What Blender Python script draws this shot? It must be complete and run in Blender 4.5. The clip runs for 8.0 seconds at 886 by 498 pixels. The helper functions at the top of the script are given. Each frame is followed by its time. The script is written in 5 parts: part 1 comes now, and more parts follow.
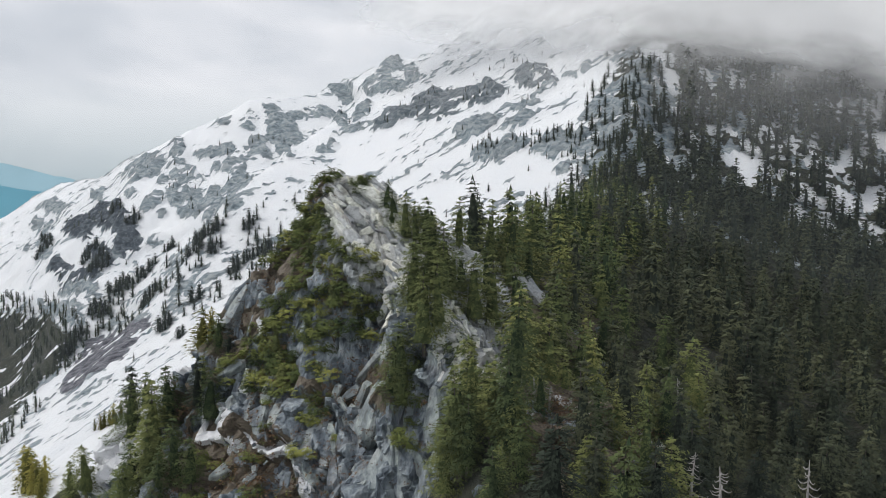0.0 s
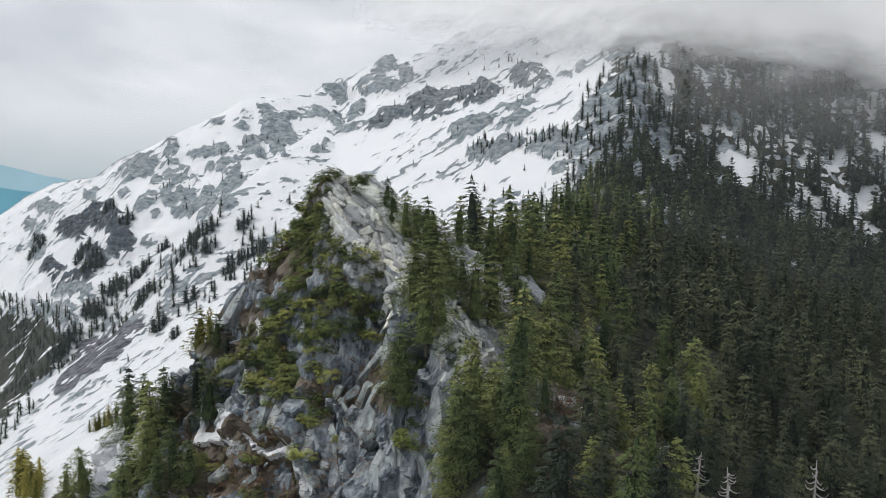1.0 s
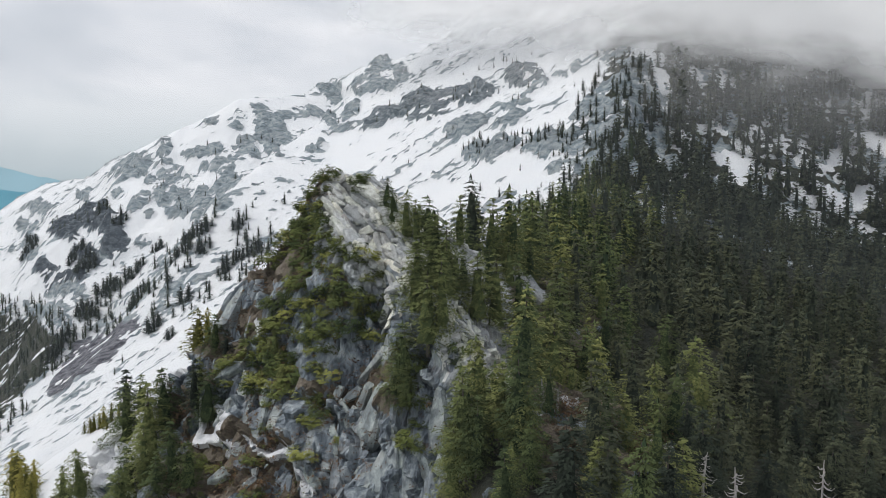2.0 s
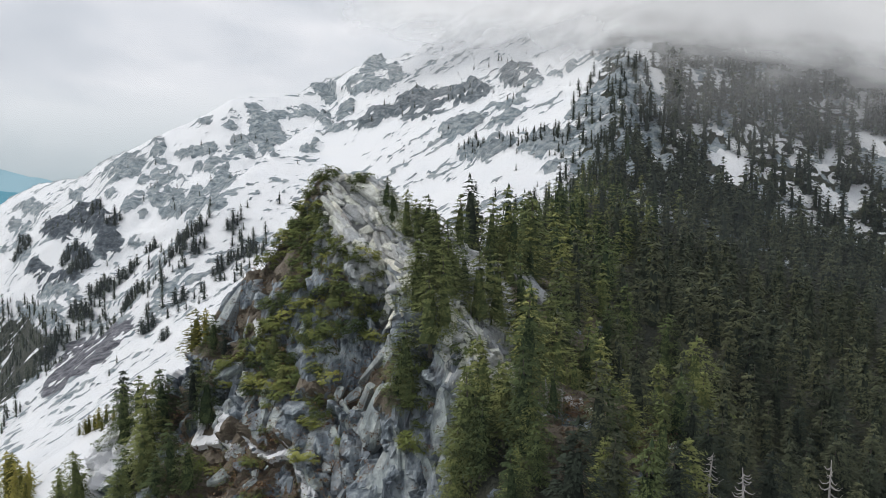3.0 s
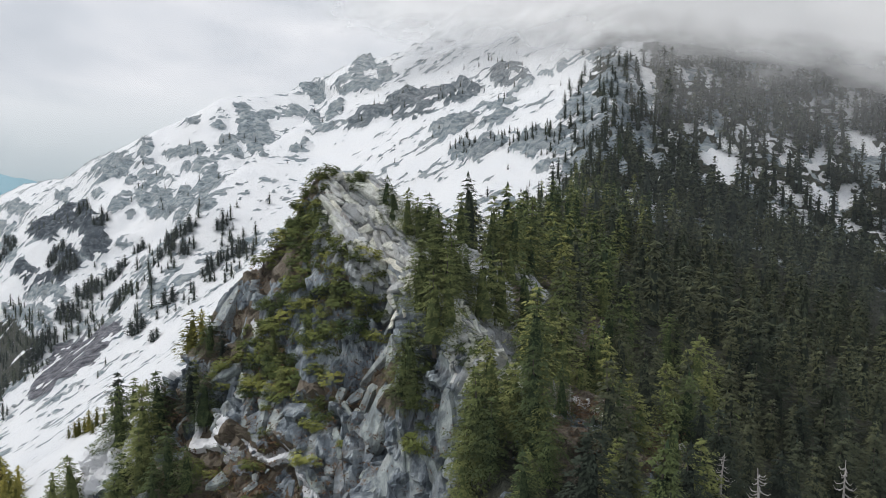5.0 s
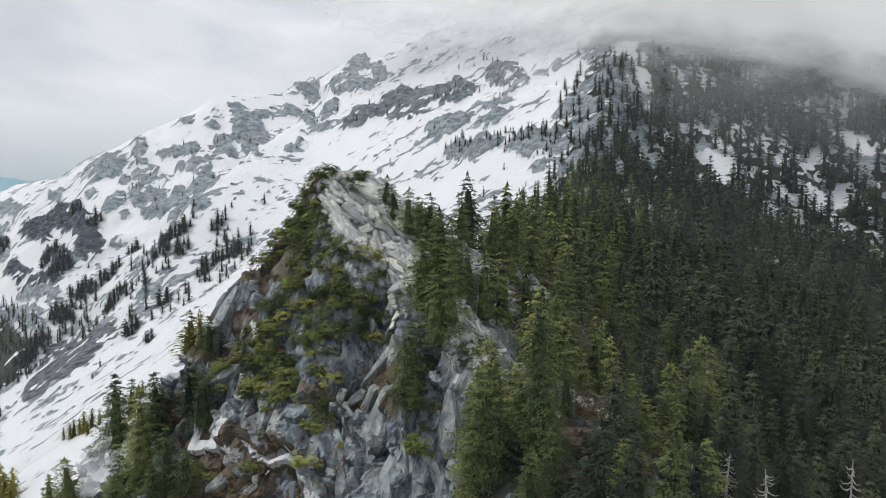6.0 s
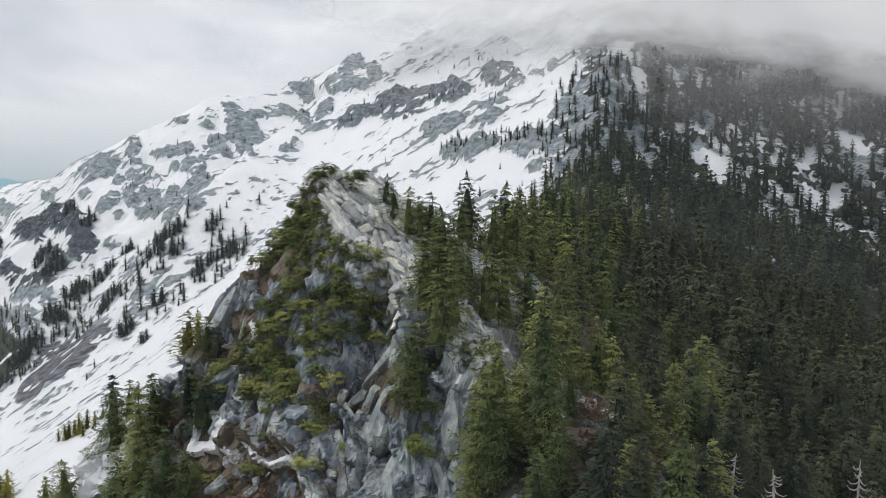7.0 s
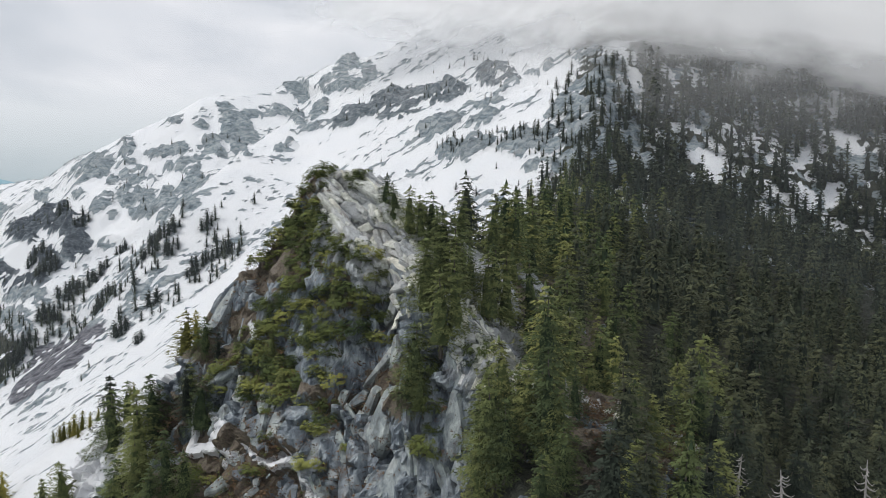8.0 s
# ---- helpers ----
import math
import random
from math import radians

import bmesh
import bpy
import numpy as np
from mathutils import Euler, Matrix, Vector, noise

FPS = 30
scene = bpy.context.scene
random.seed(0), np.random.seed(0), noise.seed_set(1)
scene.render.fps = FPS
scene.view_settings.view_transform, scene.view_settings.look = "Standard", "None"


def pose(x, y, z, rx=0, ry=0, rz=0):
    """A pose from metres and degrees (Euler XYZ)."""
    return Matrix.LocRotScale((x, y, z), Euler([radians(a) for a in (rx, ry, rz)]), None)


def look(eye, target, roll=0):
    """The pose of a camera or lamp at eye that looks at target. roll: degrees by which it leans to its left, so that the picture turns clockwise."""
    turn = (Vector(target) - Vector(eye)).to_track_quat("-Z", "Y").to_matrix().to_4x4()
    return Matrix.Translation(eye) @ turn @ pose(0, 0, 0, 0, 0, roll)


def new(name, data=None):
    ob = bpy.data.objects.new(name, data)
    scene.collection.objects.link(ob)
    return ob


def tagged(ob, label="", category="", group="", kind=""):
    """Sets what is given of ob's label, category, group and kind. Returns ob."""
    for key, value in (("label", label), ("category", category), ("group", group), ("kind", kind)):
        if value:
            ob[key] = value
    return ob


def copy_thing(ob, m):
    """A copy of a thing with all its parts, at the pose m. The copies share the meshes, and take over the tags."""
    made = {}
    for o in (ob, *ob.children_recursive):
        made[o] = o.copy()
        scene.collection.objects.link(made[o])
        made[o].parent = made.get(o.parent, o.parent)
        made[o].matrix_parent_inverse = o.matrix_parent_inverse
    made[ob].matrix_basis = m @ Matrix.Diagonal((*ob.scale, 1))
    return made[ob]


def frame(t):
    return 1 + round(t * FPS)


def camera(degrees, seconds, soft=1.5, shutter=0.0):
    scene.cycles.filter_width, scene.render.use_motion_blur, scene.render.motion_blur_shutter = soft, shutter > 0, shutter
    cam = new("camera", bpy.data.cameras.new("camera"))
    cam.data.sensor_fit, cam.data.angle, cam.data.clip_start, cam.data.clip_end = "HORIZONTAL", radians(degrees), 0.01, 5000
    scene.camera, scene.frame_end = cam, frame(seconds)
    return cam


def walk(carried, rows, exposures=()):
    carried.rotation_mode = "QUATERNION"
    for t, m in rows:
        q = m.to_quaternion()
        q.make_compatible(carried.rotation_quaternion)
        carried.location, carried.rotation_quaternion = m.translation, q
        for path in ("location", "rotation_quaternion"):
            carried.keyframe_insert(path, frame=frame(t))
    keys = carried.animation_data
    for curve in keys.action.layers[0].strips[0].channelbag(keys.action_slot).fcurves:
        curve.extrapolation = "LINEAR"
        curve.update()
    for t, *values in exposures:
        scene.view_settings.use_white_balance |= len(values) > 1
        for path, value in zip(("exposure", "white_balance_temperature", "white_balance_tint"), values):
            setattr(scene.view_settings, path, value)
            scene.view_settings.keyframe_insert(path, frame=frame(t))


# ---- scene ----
cam = camera(58.8, 8.0, 0.5)
PATH = [
    (0.0, pose(4.158, -2.625, 0.517, 84.977, -0.146, 1.918)),
    (1.0, pose(3.091, -1.970, 0.385, 84.983, -0.105, 1.430)),
    (2.0, pose(2.042, -1.313, 0.255, 84.989, -0.067, 0.948)),
    (3.0, pose(1.012, -0.657, 0.126, 84.995, -0.032, 0.471)),
    (4.0, pose(0.000, 0.000, 0.000, 85.000, -0.000, 0.000)),
    (5.0, pose(-0.994, 0.657, -0.125, 85.005, 0.029, -0.466)),
    (6.0, pose(-1.969, 1.315, -0.247, 85.011, 0.055, -0.926)),
    (7.0, pose(-2.927, 1.974, -0.368, 85.016, 0.078, -1.380)),
    (8.0, pose(-3.866, 2.632, -0.487, 85.021, 0.098, -1.829)),
]
walk(cam, PATH, [(0.0, 0.0)])

# ---- light: a bright overcast sky and a weak, wide sun behind thin cloud
SUN_UP, SUN_ROUND = 55, 275


def node(tree, kind, *links, operation="", attribute="", smooth=False):
    n = tree.nodes.new(kind)
    if operation:
        n.operation = operation
    if attribute:
        n.attribute_name = attribute
    if smooth:
        n.interpolation_type = "SMOOTHSTEP"
    for socket, source in links:
        if hasattr(source, "is_output"):
            tree.links.new(source, n.inputs[socket])
        else:
            n.inputs[socket].default_value = source
    return n


def ramp_node(tree, source, *stops):
    n = tree.nodes.new("ShaderNodeValToRGB")
    while len(n.color_ramp.elements) < len(stops):
        n.color_ramp.elements.new(0.5)
    for e, (at, c) in zip(n.color_ramp.elements, stops):
        e.position = at
        e.color = (*c, 1) if hasattr(c, "__len__") else (c, c, c, 1)
    tree.links.new(source, n.inputs[0])
    return n.outputs[0]


def mix_node(tree, factor, a, b, blend="MIX"):
    n = tree.nodes.new("ShaderNodeMix")
    n.data_type, n.blend_type = "RGBA", blend
    for i, v in ((0, factor), (6, a), (7, b)):
        if hasattr(v, "is_output"):
            tree.links.new(v, n.inputs[i])
        else:
            n.inputs[i].default_value = v if i == 0 else (*v, 1)
    return n.outputs[2]


world = bpy.data.worlds.new("overcast")
scene.world = world
world.use_nodes = True
wt = world.node_tree
wt.nodes.clear()
sky = node(wt, "ShaderNodeTexSky")
sky.sky_type, sky.sun_disc, sky.sun_elevation, sky.sun_rotation = "NISHITA", False, radians(SUN_UP), radians(SUN_ROUND)
blue = node(wt, "ShaderNodeVectorMath", (0, sky.outputs[0]), (1, (0.1, 0.1, 0.1)), operation="MULTIPLY").outputs[0]
way = node(wt, "ShaderNodeTexCoord").outputs["Generated"]
flat = node(wt, "ShaderNodeMapping", (0, way), (3, (1.6, 1.6, 5.0))).outputs[0]
billow = node(wt, "ShaderNodeTexNoise", (0, flat), ("Scale", 1.7), ("Detail", 6.0), ("Roughness", 0.55), ("Distortion", 0.4)).outputs[0]
cloud = ramp_node(wt, billow, (0.30, (0.535, 0.57, 0.625)), (0.46, (0.66, 0.685, 0.735)), (0.62, (0.84, 0.845, 0.88)))
height = node(wt, "ShaderNodeSeparateXYZ", (0, way)).outputs[2]
gap = ramp_node(wt, height, (0.0, 0.85), (0.05, 0.5), (0.12, 0.0))
cloud = mix_node(wt, gap, cloud, (0.40, 0.485, 0.535))
sky_mix = mix_node(wt, 0.06, cloud, blue)
back = node(wt, "ShaderNodeBackground", (0, sky_mix), (1, 1.06))
node(wt, "ShaderNodeOutputWorld", (0, back.outputs[0]))

sun = new("sun", bpy.data.lights.new("sun", "SUN"))
sun.data.energy, sun.data.angle, sun.data.color = 1.5, radians(10), (1.0, 0.97, 0.92)
a, e = radians(SUN_ROUND), radians(SUN_UP)
sun.matrix_world = look((0, 0, 0), (-math.sin(a) * math.cos(e), -math.cos(a) * math.cos(e), -math.sin(e)))
sun.location = (0, 0, 400)

# ---- materials


def material(name):
    m = bpy.data.materials.new(name)
    m.use_nodes = True
    m.node_tree.nodes.clear()
    return m, m.node_tree


def finish(tree, color, rough=0.8, bump=None, strength=0.5, depth=0.1, **extra):
    s = node(tree, "ShaderNodeBsdfPrincipled", ("Base Color", color), ("Roughness", rough))
    for key, value in extra.items():
        s.inputs[key].default_value = value
    if bump is not None:
        b = node(tree, "ShaderNodeBump", ("Height", bump), ("Strength", strength), ("Distance", depth))
        tree.links.new(b.outputs[0], s.inputs["Normal"])
    node(tree, "ShaderNodeOutputMaterial", (0, s.outputs[0]))


def noise_node(tree, where, scale, detail=5.0, rough=0.55, stretch=None, turn=(0, 0, 0), warp=0.0):
    if stretch:
        where = node(tree, "ShaderNodeMapping", (0, where), (2, [radians(v) for v in turn]), (3, stretch)).outputs[0]
    return node(tree, "ShaderNodeTexNoise", (0, where), ("Scale", scale), ("Detail", detail), ("Roughness", rough), ("Distortion", warp)).outputs[0]


def make_mountainside():
    m, t = material("mountainside")
    p = node(t, "ShaderNodeNewGeometry").outputs["Position"]
    snow = node(t, "ShaderNodeAttribute", attribute="snow").outputs["Fac"]
    green = node(t, "ShaderNodeAttribute", attribute="green").outputs["Fac"]
    fine = noise_node(t, p, 0.5, 8, 0.65)
    broad = noise_node(t, p, 0.05, 5)
    streak = noise_node(t, p, 0.30, 8, 0.66, (0.6, 1.3, 1.2), (0, 0, -20), 0.5)
    rock = ramp_node(t, streak, (0.29, (0.06, 0.078, 0.10)), (0.43, (0.225, 0.285, 0.32)), (0.60, (0.50, 0.545, 0.565)))
    rock = mix_node(t, ramp_node(t, broad, (0.48, 0.0), (0.7, 0.45)), rock, (0.25, 0.265, 0.275))
    dark = node(t, "ShaderNodeAttribute", attribute="dark").outputs["Fac"]
    lines = noise_node(t, p, 0.35, 9, 0.7, (0.22, 1.5, 1.5), (0, 12, 38), 0.4)
    slate = ramp_node(t, lines, (0.36, (0.035, 0.035, 0.05)), (0.48, (0.13, 0.13, 0.155)), (0.64, (0.30, 0.30, 0.33)))
    rock = mix_node(t, dark, rock, slate)
    deep = node(t, "ShaderNodeAttribute", attribute="deep").outputs["Fac"]
    rock = mix_node(t, deep, rock, ramp_node(t, streak, (0.32, (0.018, 0.024, 0.036)), (0.5, (0.06, 0.078, 0.10)), (0.7, (0.22, 0.25, 0.28))))
    moss = ramp_node(t, fine, (0.3, (0.018, 0.024, 0.016)), (0.55, (0.045, 0.048, 0.028)), (0.75, (0.085, 0.072, 0.055)))
    white = ramp_node(t, broad, (0.3, (0.835, 0.855, 0.885)), (0.7, (0.905, 0.915, 0.93)))
    white = mix_node(t, ramp_node(t, streak, (0.56, 0.0), (0.8, 0.35)), white, (0.62, 0.62, 0.63))
    edge = node(t, "ShaderNodeMath", (0, snow), (1, fine), operation="ADD")
    cover = ramp_node(t, edge.outputs[0], (0.93, 0.0), (1.02, 1.0))
    edge = node(t, "ShaderNodeMath", (0, green), (1, fine), operation="ADD")
    grown = ramp_node(t, edge.outputs[0], (0.92, 0.0), (1.06, 1.0))
    color = mix_node(t, grown, rock, moss)
    color = mix_node(t, cover, color, white)
    rough = ramp_node(t, cover, (0, 0.85), (1, 0.6))
    bent = node(t, "ShaderNodeVectorMath", (0, noise_node(t, p, 0.12, 3)), (1, (9.0, 9.0, 9.0)), operation="MULTIPLY").outputs[0]
    bent = node(t, "ShaderNodeVectorMath", (0, p), (1, bent), operation="ADD").outputs[0]
    bent = node(t, "ShaderNodeMapping", (0, bent), (2, (0.3, 0.2, 0.4)), (3, (0.07, 0.14, 0.06))).outputs[0]
    split = t.nodes.new("ShaderNodeTexVoronoi")
    split.feature = "DISTANCE_TO_EDGE"
    t.links.new(bent, split.inputs["Vector"])
    crack = ramp_node(t, split.outputs["Distance"], (0.0, 0.0), (0.06, 1.0))
    crack = node(t, "ShaderNodeMath", (0, crack), (1, 0.3), operation="MULTIPLY").outputs[0]
    stone = node(t, "ShaderNodeMath", (0, streak), (1, 1.8), (2, crack), operation="MULTIPLY_ADD").outputs[0]
    relief = mix_node(t, cover, stone, fine)
    finish(t, color, rough, relief, 0.9, 1.6)
    return m


def make_crag_rock(name, share=None):
    """The crag's rock; share: how pale and dry it is, where the mesh carries no such layer."""
    m, t = material(name)
    p = node(t, "ShaderNodeNewGeometry").outputs["Position"]
    green = node(t, "ShaderNodeAttribute", attribute="green").outputs["Fac"]
    snow = node(t, "ShaderNodeAttribute", attribute="snow").outputs["Fac"]
    pale = node(t, "ShaderNodeAttribute", attribute="pale").outputs["Fac"] if share is None else share
    own = node(t, "ShaderNodeObjectInfo").outputs["Random"]
    fine = noise_node(t, p, 1.6, 9, 0.68)
    mid = noise_node(t, p, 0.35, 6, 0.6, (1.0, 1.0, 0.45), (20, 15, 0), 0.6)
    drip = noise_node(t, p, 0.6, 7, 0.6, (1.2, 1.2, 0.5), (12, -8, 0), 0.6)
    wet = ramp_node(t, drip, (0.31, (0.045, 0.056, 0.073)), (0.47, (0.21, 0.242, 0.270)), (0.65, (0.55, 0.58, 0.585)))
    dry = ramp_node(t, fine, (0.28, (0.32, 0.305, 0.28)), (0.43, (0.66, 0.635, 0.59)), (0.60, (0.84, 0.815, 0.77)))
    rust = ramp_node(t, mid, (0.55, 0.0), (0.70, 0.35))
    color = mix_node(t, pale, wet, dry)
    bent = node(t, "ShaderNodeVectorMath", (0, noise_node(t, p, 0.5, 3)), (1, (2.2, 2.2, 2.2)), operation="MULTIPLY").outputs[0]
    bent = node(t, "ShaderNodeVectorMath", (0, p), (1, bent), operation="ADD").outputs[0]
    bent = node(t, "ShaderNodeMapping", (0, bent), (2, (0.4, 0.5, 0.3)), (3, (0.75, 0.75, 0.34))).outputs[0]
    split = t.nodes.new("ShaderNodeTexVoronoi")
    split.feature = "DISTANCE_TO_EDGE"
    t.links.new(bent, split.inputs["Vector"])
    crack = ramp_node(t, split.outputs["Distance"], (0.0, 0.0), (0.05, 1.0))
    # darker along the cracks
    crack_dark = ramp_node(t, split.outputs["Distance"], (0.0, (0.30, 0.29, 0.28)), (0.045, (1.0, 1.0, 1.0)))
    color = mix_node(t, 0.32, color, crack_dark, "MULTIPLY")
    thin = node(t, "ShaderNodeMapping", (0, bent), (2, (0.2, 0.9, 0.1)), (3, (1.5, 1.5, 0.8))).outputs[0]
    hair = t.nodes.new("ShaderNodeTexVoronoi")
    hair.feature = "DISTANCE_TO_EDGE"
    t.links.new(thin, hair.inputs["Vector"])
    seam = ramp_node(t, hair.outputs["Distance"], (0.0, (0.35, 0.35, 0.36)), (0.05, (1.0, 1.0, 1.0)))
    color = mix_node(t, 0.32, color, seam, "MULTIPLY")
    moss = ramp_node(t, noise_node(t, p, 0.45, 6, 0.65), (0.56, 0.0), (0.70, 0.35))
    color = mix_node(t, moss, color, (0.25, 0.29, 0.23))
    shade = ramp_node(t, own, (0.0, (0.48, 0.53, 0.60)), (0.5, (0.90, 0.94, 0.97)), (0.8, (1.02, 1.08, 1.02)), (1.0, (1.2, 1.2, 1.12)))
    color = mix_node(t, 1.0, color, shade, "MULTIPLY")
    color = mix_node(t, rust, color, (0.17, 0.13, 0.09))
    grit = noise_node(t, p, 4.5, 7, 0.72)
    heath = ramp_node(t, grit, (0.34, (0.04, 0.037, 0.024)), (0.46, (0.115, 0.090, 0.068)), (0.56, (0.19, 0.155, 0.115)), (0.66, (0.14, 0.155, 0.06)))
    edge = node(t, "ShaderNodeMath", (0, green), (1, fine), operation="ADD")
    color = mix_node(t, ramp_node(t, edge.outputs[0], (0.94, 0.0), (1.04, 1.0)), color, heath)
    edge = node(t, "ShaderNodeMath", (0, snow), (1, fine), operation="ADD")
    color = mix_node(t, ramp_node(t, edge.outputs[0], (0.97, 0.0), (1.02, 1.0)), color, (0.84, 0.85, 0.87))
    both = node(t, "ShaderNodeMath", (0, fine), (1, 0.6), (2, crack), operation="MULTIPLY_ADD").outputs[0]
    both = node(t, "ShaderNodeMath", (0, hair.outputs["Distance"]), (1, 0.4), (2, both), operation="MULTIPLY_ADD").outputs[0]
    finish(t, color, 0.66, both, 0.6, 0.25)
    return m


def make_foliage(name, dark, mid, light):
    m, t = material(name)
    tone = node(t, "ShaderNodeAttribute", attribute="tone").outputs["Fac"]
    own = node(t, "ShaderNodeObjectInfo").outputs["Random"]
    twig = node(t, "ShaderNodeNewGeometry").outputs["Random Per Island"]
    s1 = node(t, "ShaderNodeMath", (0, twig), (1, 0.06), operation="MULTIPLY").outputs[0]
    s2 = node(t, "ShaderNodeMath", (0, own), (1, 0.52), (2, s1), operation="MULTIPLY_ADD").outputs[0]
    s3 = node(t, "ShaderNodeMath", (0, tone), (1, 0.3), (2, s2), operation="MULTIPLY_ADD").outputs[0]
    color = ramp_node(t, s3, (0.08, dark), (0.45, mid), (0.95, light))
    finish(t, color, 0.75, **{"Specular IOR Level": 0.12})
    return m


def make_bark(name, a, b):
    m, t = material(name)
    p = node(t, "ShaderNodeNewGeometry").outputs["Position"]
    g = noise_node(t, p, 6, 5, 0.6, (3, 3, 0.5))
    finish(t, ramp_node(t, g, (0.3, a), (0.7, b)), 0.9, g, 0.5, 0.03)
    return m


MOUNTAIN = make_mountainside()
CRAG = make_crag_rock("crag_rock")
SLATE = make_crag_rock("wet_grey_rock", 0.12)
PALE = make_crag_rock("dry_pale_rock", 0.95)
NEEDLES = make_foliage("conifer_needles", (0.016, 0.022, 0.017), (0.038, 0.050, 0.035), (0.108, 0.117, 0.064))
# greener hue of the crag's trees, and the lit copy of conifer_needles
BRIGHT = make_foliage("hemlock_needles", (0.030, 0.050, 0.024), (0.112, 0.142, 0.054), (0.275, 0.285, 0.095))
SHRUB = make_foliage("shrub_leaves", (0.03, 0.050, 0.016), (0.138, 0.168, 0.050), (0.36, 0.36, 0.10))
# for conifers in the sun patch: its light is in the yellow
SUNLIT = make_foliage("yellow_needles", (0.09, 0.092, 0.022), (0.27, 0.245, 0.055), (0.48, 0.42, 0.11))
HEATH = make_foliage("heather", (0.05, 0.036, 0.022), (0.165, 0.096, 0.056), (0.27, 0.18, 0.085))
BARK = make_bark("bark", (0.06, 0.05, 0.042), (0.16, 0.14, 0.125))
DEADWOOD = make_bark("bleached_wood", (0.22, 0.21, 0.20), (0.46, 0.44, 0.42))

# ---- shape of the land
def ridge(x, y, points, left, right, soft, knee=1e9, foot=0.8):
    """Height of a ridge: a crest line of (x, y, z) points that falls away on its two sides at the given slopes, less steeply past the knee."""
    best = np.full(np.shape(x), 1e9)
    out = np.full(np.shape(x), -1e3)
    for (ax, ay, az), (bx, by, bz) in zip(points[:-1], points[1:]):
        dx, dy = bx - ax, by - ay
        t = np.clip(((x - ax) * dx + (y - ay) * dy) / (dx * dx + dy * dy), 0, 1)
        px, py = x - ax - t * dx, y - ay - t * dy
        d = np.sqrt(px * px + py * py)
        lean = (dx * py - dy * px) / np.sqrt(dx * dx + dy * dy) / (d + 1e-6)
        slope = right + (left - right) * ramp(lean, -0.6, 0.6)
        fall = np.sqrt(d * d + soft * soft) - soft
        h = az + t * (bz - az) - np.where(fall < knee, fall * slope, knee * slope + (fall - knee) * np.minimum(foot, slope))
        out = np.where(d < best, h, out)
        best = np.minimum(best, d)
    return out


def ramp(v, a, b):
    t = np.clip((v - a) / (b - a), 0, 1)
    return t * t * (3 - 2 * t)


def smax(a, b, k):
    h = np.clip(0.5 + 0.5 * (a - b) / k, 0, 1)
    return b + (a - b) * h + k * h * (1 - h)


def smin(a, b, k):
    return -smax(-a, -b, k)


CREST = [(-470, 790, -38), (-362, 700, -3), (-300, 645, 3), (-254, 622, 23), (-198, 590, 40), (-162, 595, 59),
         (-119, 613, 64), (-101, 640, 80), (-58, 640, 97), (-20, 640, 93), (60, 640, 130), (200, 640, 190)]
RIB = [(44, 268, -8), (60, 300, 2), (80, 345, 24), (92, 380, 50), (104, 410, 72), (130, 480, 112), (200, 640, 190)]
SPUR = [(60, 300, 2), (34, 228, -12), (16, 165, -18), (2, 134, -12), (-14, 127, -5)]
EDGE = [(-76, 575, 50), (-101, 490, 23), (-111, 440, 4), (-121, 410, -12), (-130, 385, -34), (-146, 352, -66), (-160, 300, -98)]


def snowfield(x, y):
    z = 10.5 + 0.46 * (x + 15) + 0.42 * (y - 402)
    low = -54 + 0.62 * np.minimum(x + 90, 10) + 0.16 * (y - 286)
    z = smax(z, low, 14)
    brow = np.interp(x, [p[0] for p in CREST], [p[1] for p in CREST])
    lip = np.interp(y, [p[1] for p in EDGE[::-1]], [p[0] for p in EDGE[::-1]])
    z = z - 0.8 * np.clip(lip - 2 - x, 0, 40) * ramp(y, 350, 400)
    return z - 1.3 * np.maximum(0, y - brow + 6)


def hills(x, y):
    """The broad shape of the mountainside, without the crag."""
    z = smax(snowfield(x, y), ridge(x, y, EDGE, 0.2, 0.95, 6, 26, 0.5), 6)
    face = 8 - 0.16 * (x - 120) + 0.78 * (y - 342)
    z = smin(z, face + 400 * ramp(x, 90, -40), 10)
    z = smax(z, ridge(x, y, CREST, 0.5, 0.64 + 0.2 * ramp(x, -200, -250), 8), 10)
    z = smax(z, ridge(x, y, SPUR, 0.42, 1.15, 5, 40, 0.7) - 1.3 * np.maximum(0, 126 - y), 6)
    wood = -25 - 0.4 * np.maximum(x - 20, -15) + 0.10 * (y - 150) - 1.0 * np.maximum(0, y - 265) - 0.03 * np.maximum(150 - y, 0) - 1.2 * np.maximum(0, 5 + 0.24 * np.maximum(y - 140, 0) - x)
    wood = smax(wood, -54 - 0.12 * (x - 130) + 0.05 * (y - 250) - 2 * np.maximum(0, 30 - x), 12)
    wood = wood + 6.5 * ramp(np.hypot(x - 18, y - 84), 20, 6)
    z = smax(z, wood, 8)
    floor = -150 - 0.1 * (y - 200) * ramp(y, 700, 1500)
    return smax(z, np.maximum(floor, -260), 20)


PROW = [(-32, 140, -16), (-22, 131, -3), (-17, 125.5, 1.6), (-11, 122.5, 0), (-7, 118, -4), (-4.5, 105, -10.5), (-0.5, 95, -15),
        (3, 91, -19.5), (7, 85, -24.5), (12, 78, -34), (18, 66, -46)]
SHOULDER = [(-18, 126, 1), (-16, 116, -5), (-11, 107.5, -9)]
WEST_EDGE = [(-19, 126, 0.5), (-25, 126.5, -8.5), (-30, 126.5, -14), (-35, 125.5, -20.5), (-38.5, 124, -27), (-43, 121, -33)]
BUTTRESS = [(-20, 120, -9), (-25, 118, -17), (-28, 114, -25), (-27, 111, -31), (-30, 101, -42)]


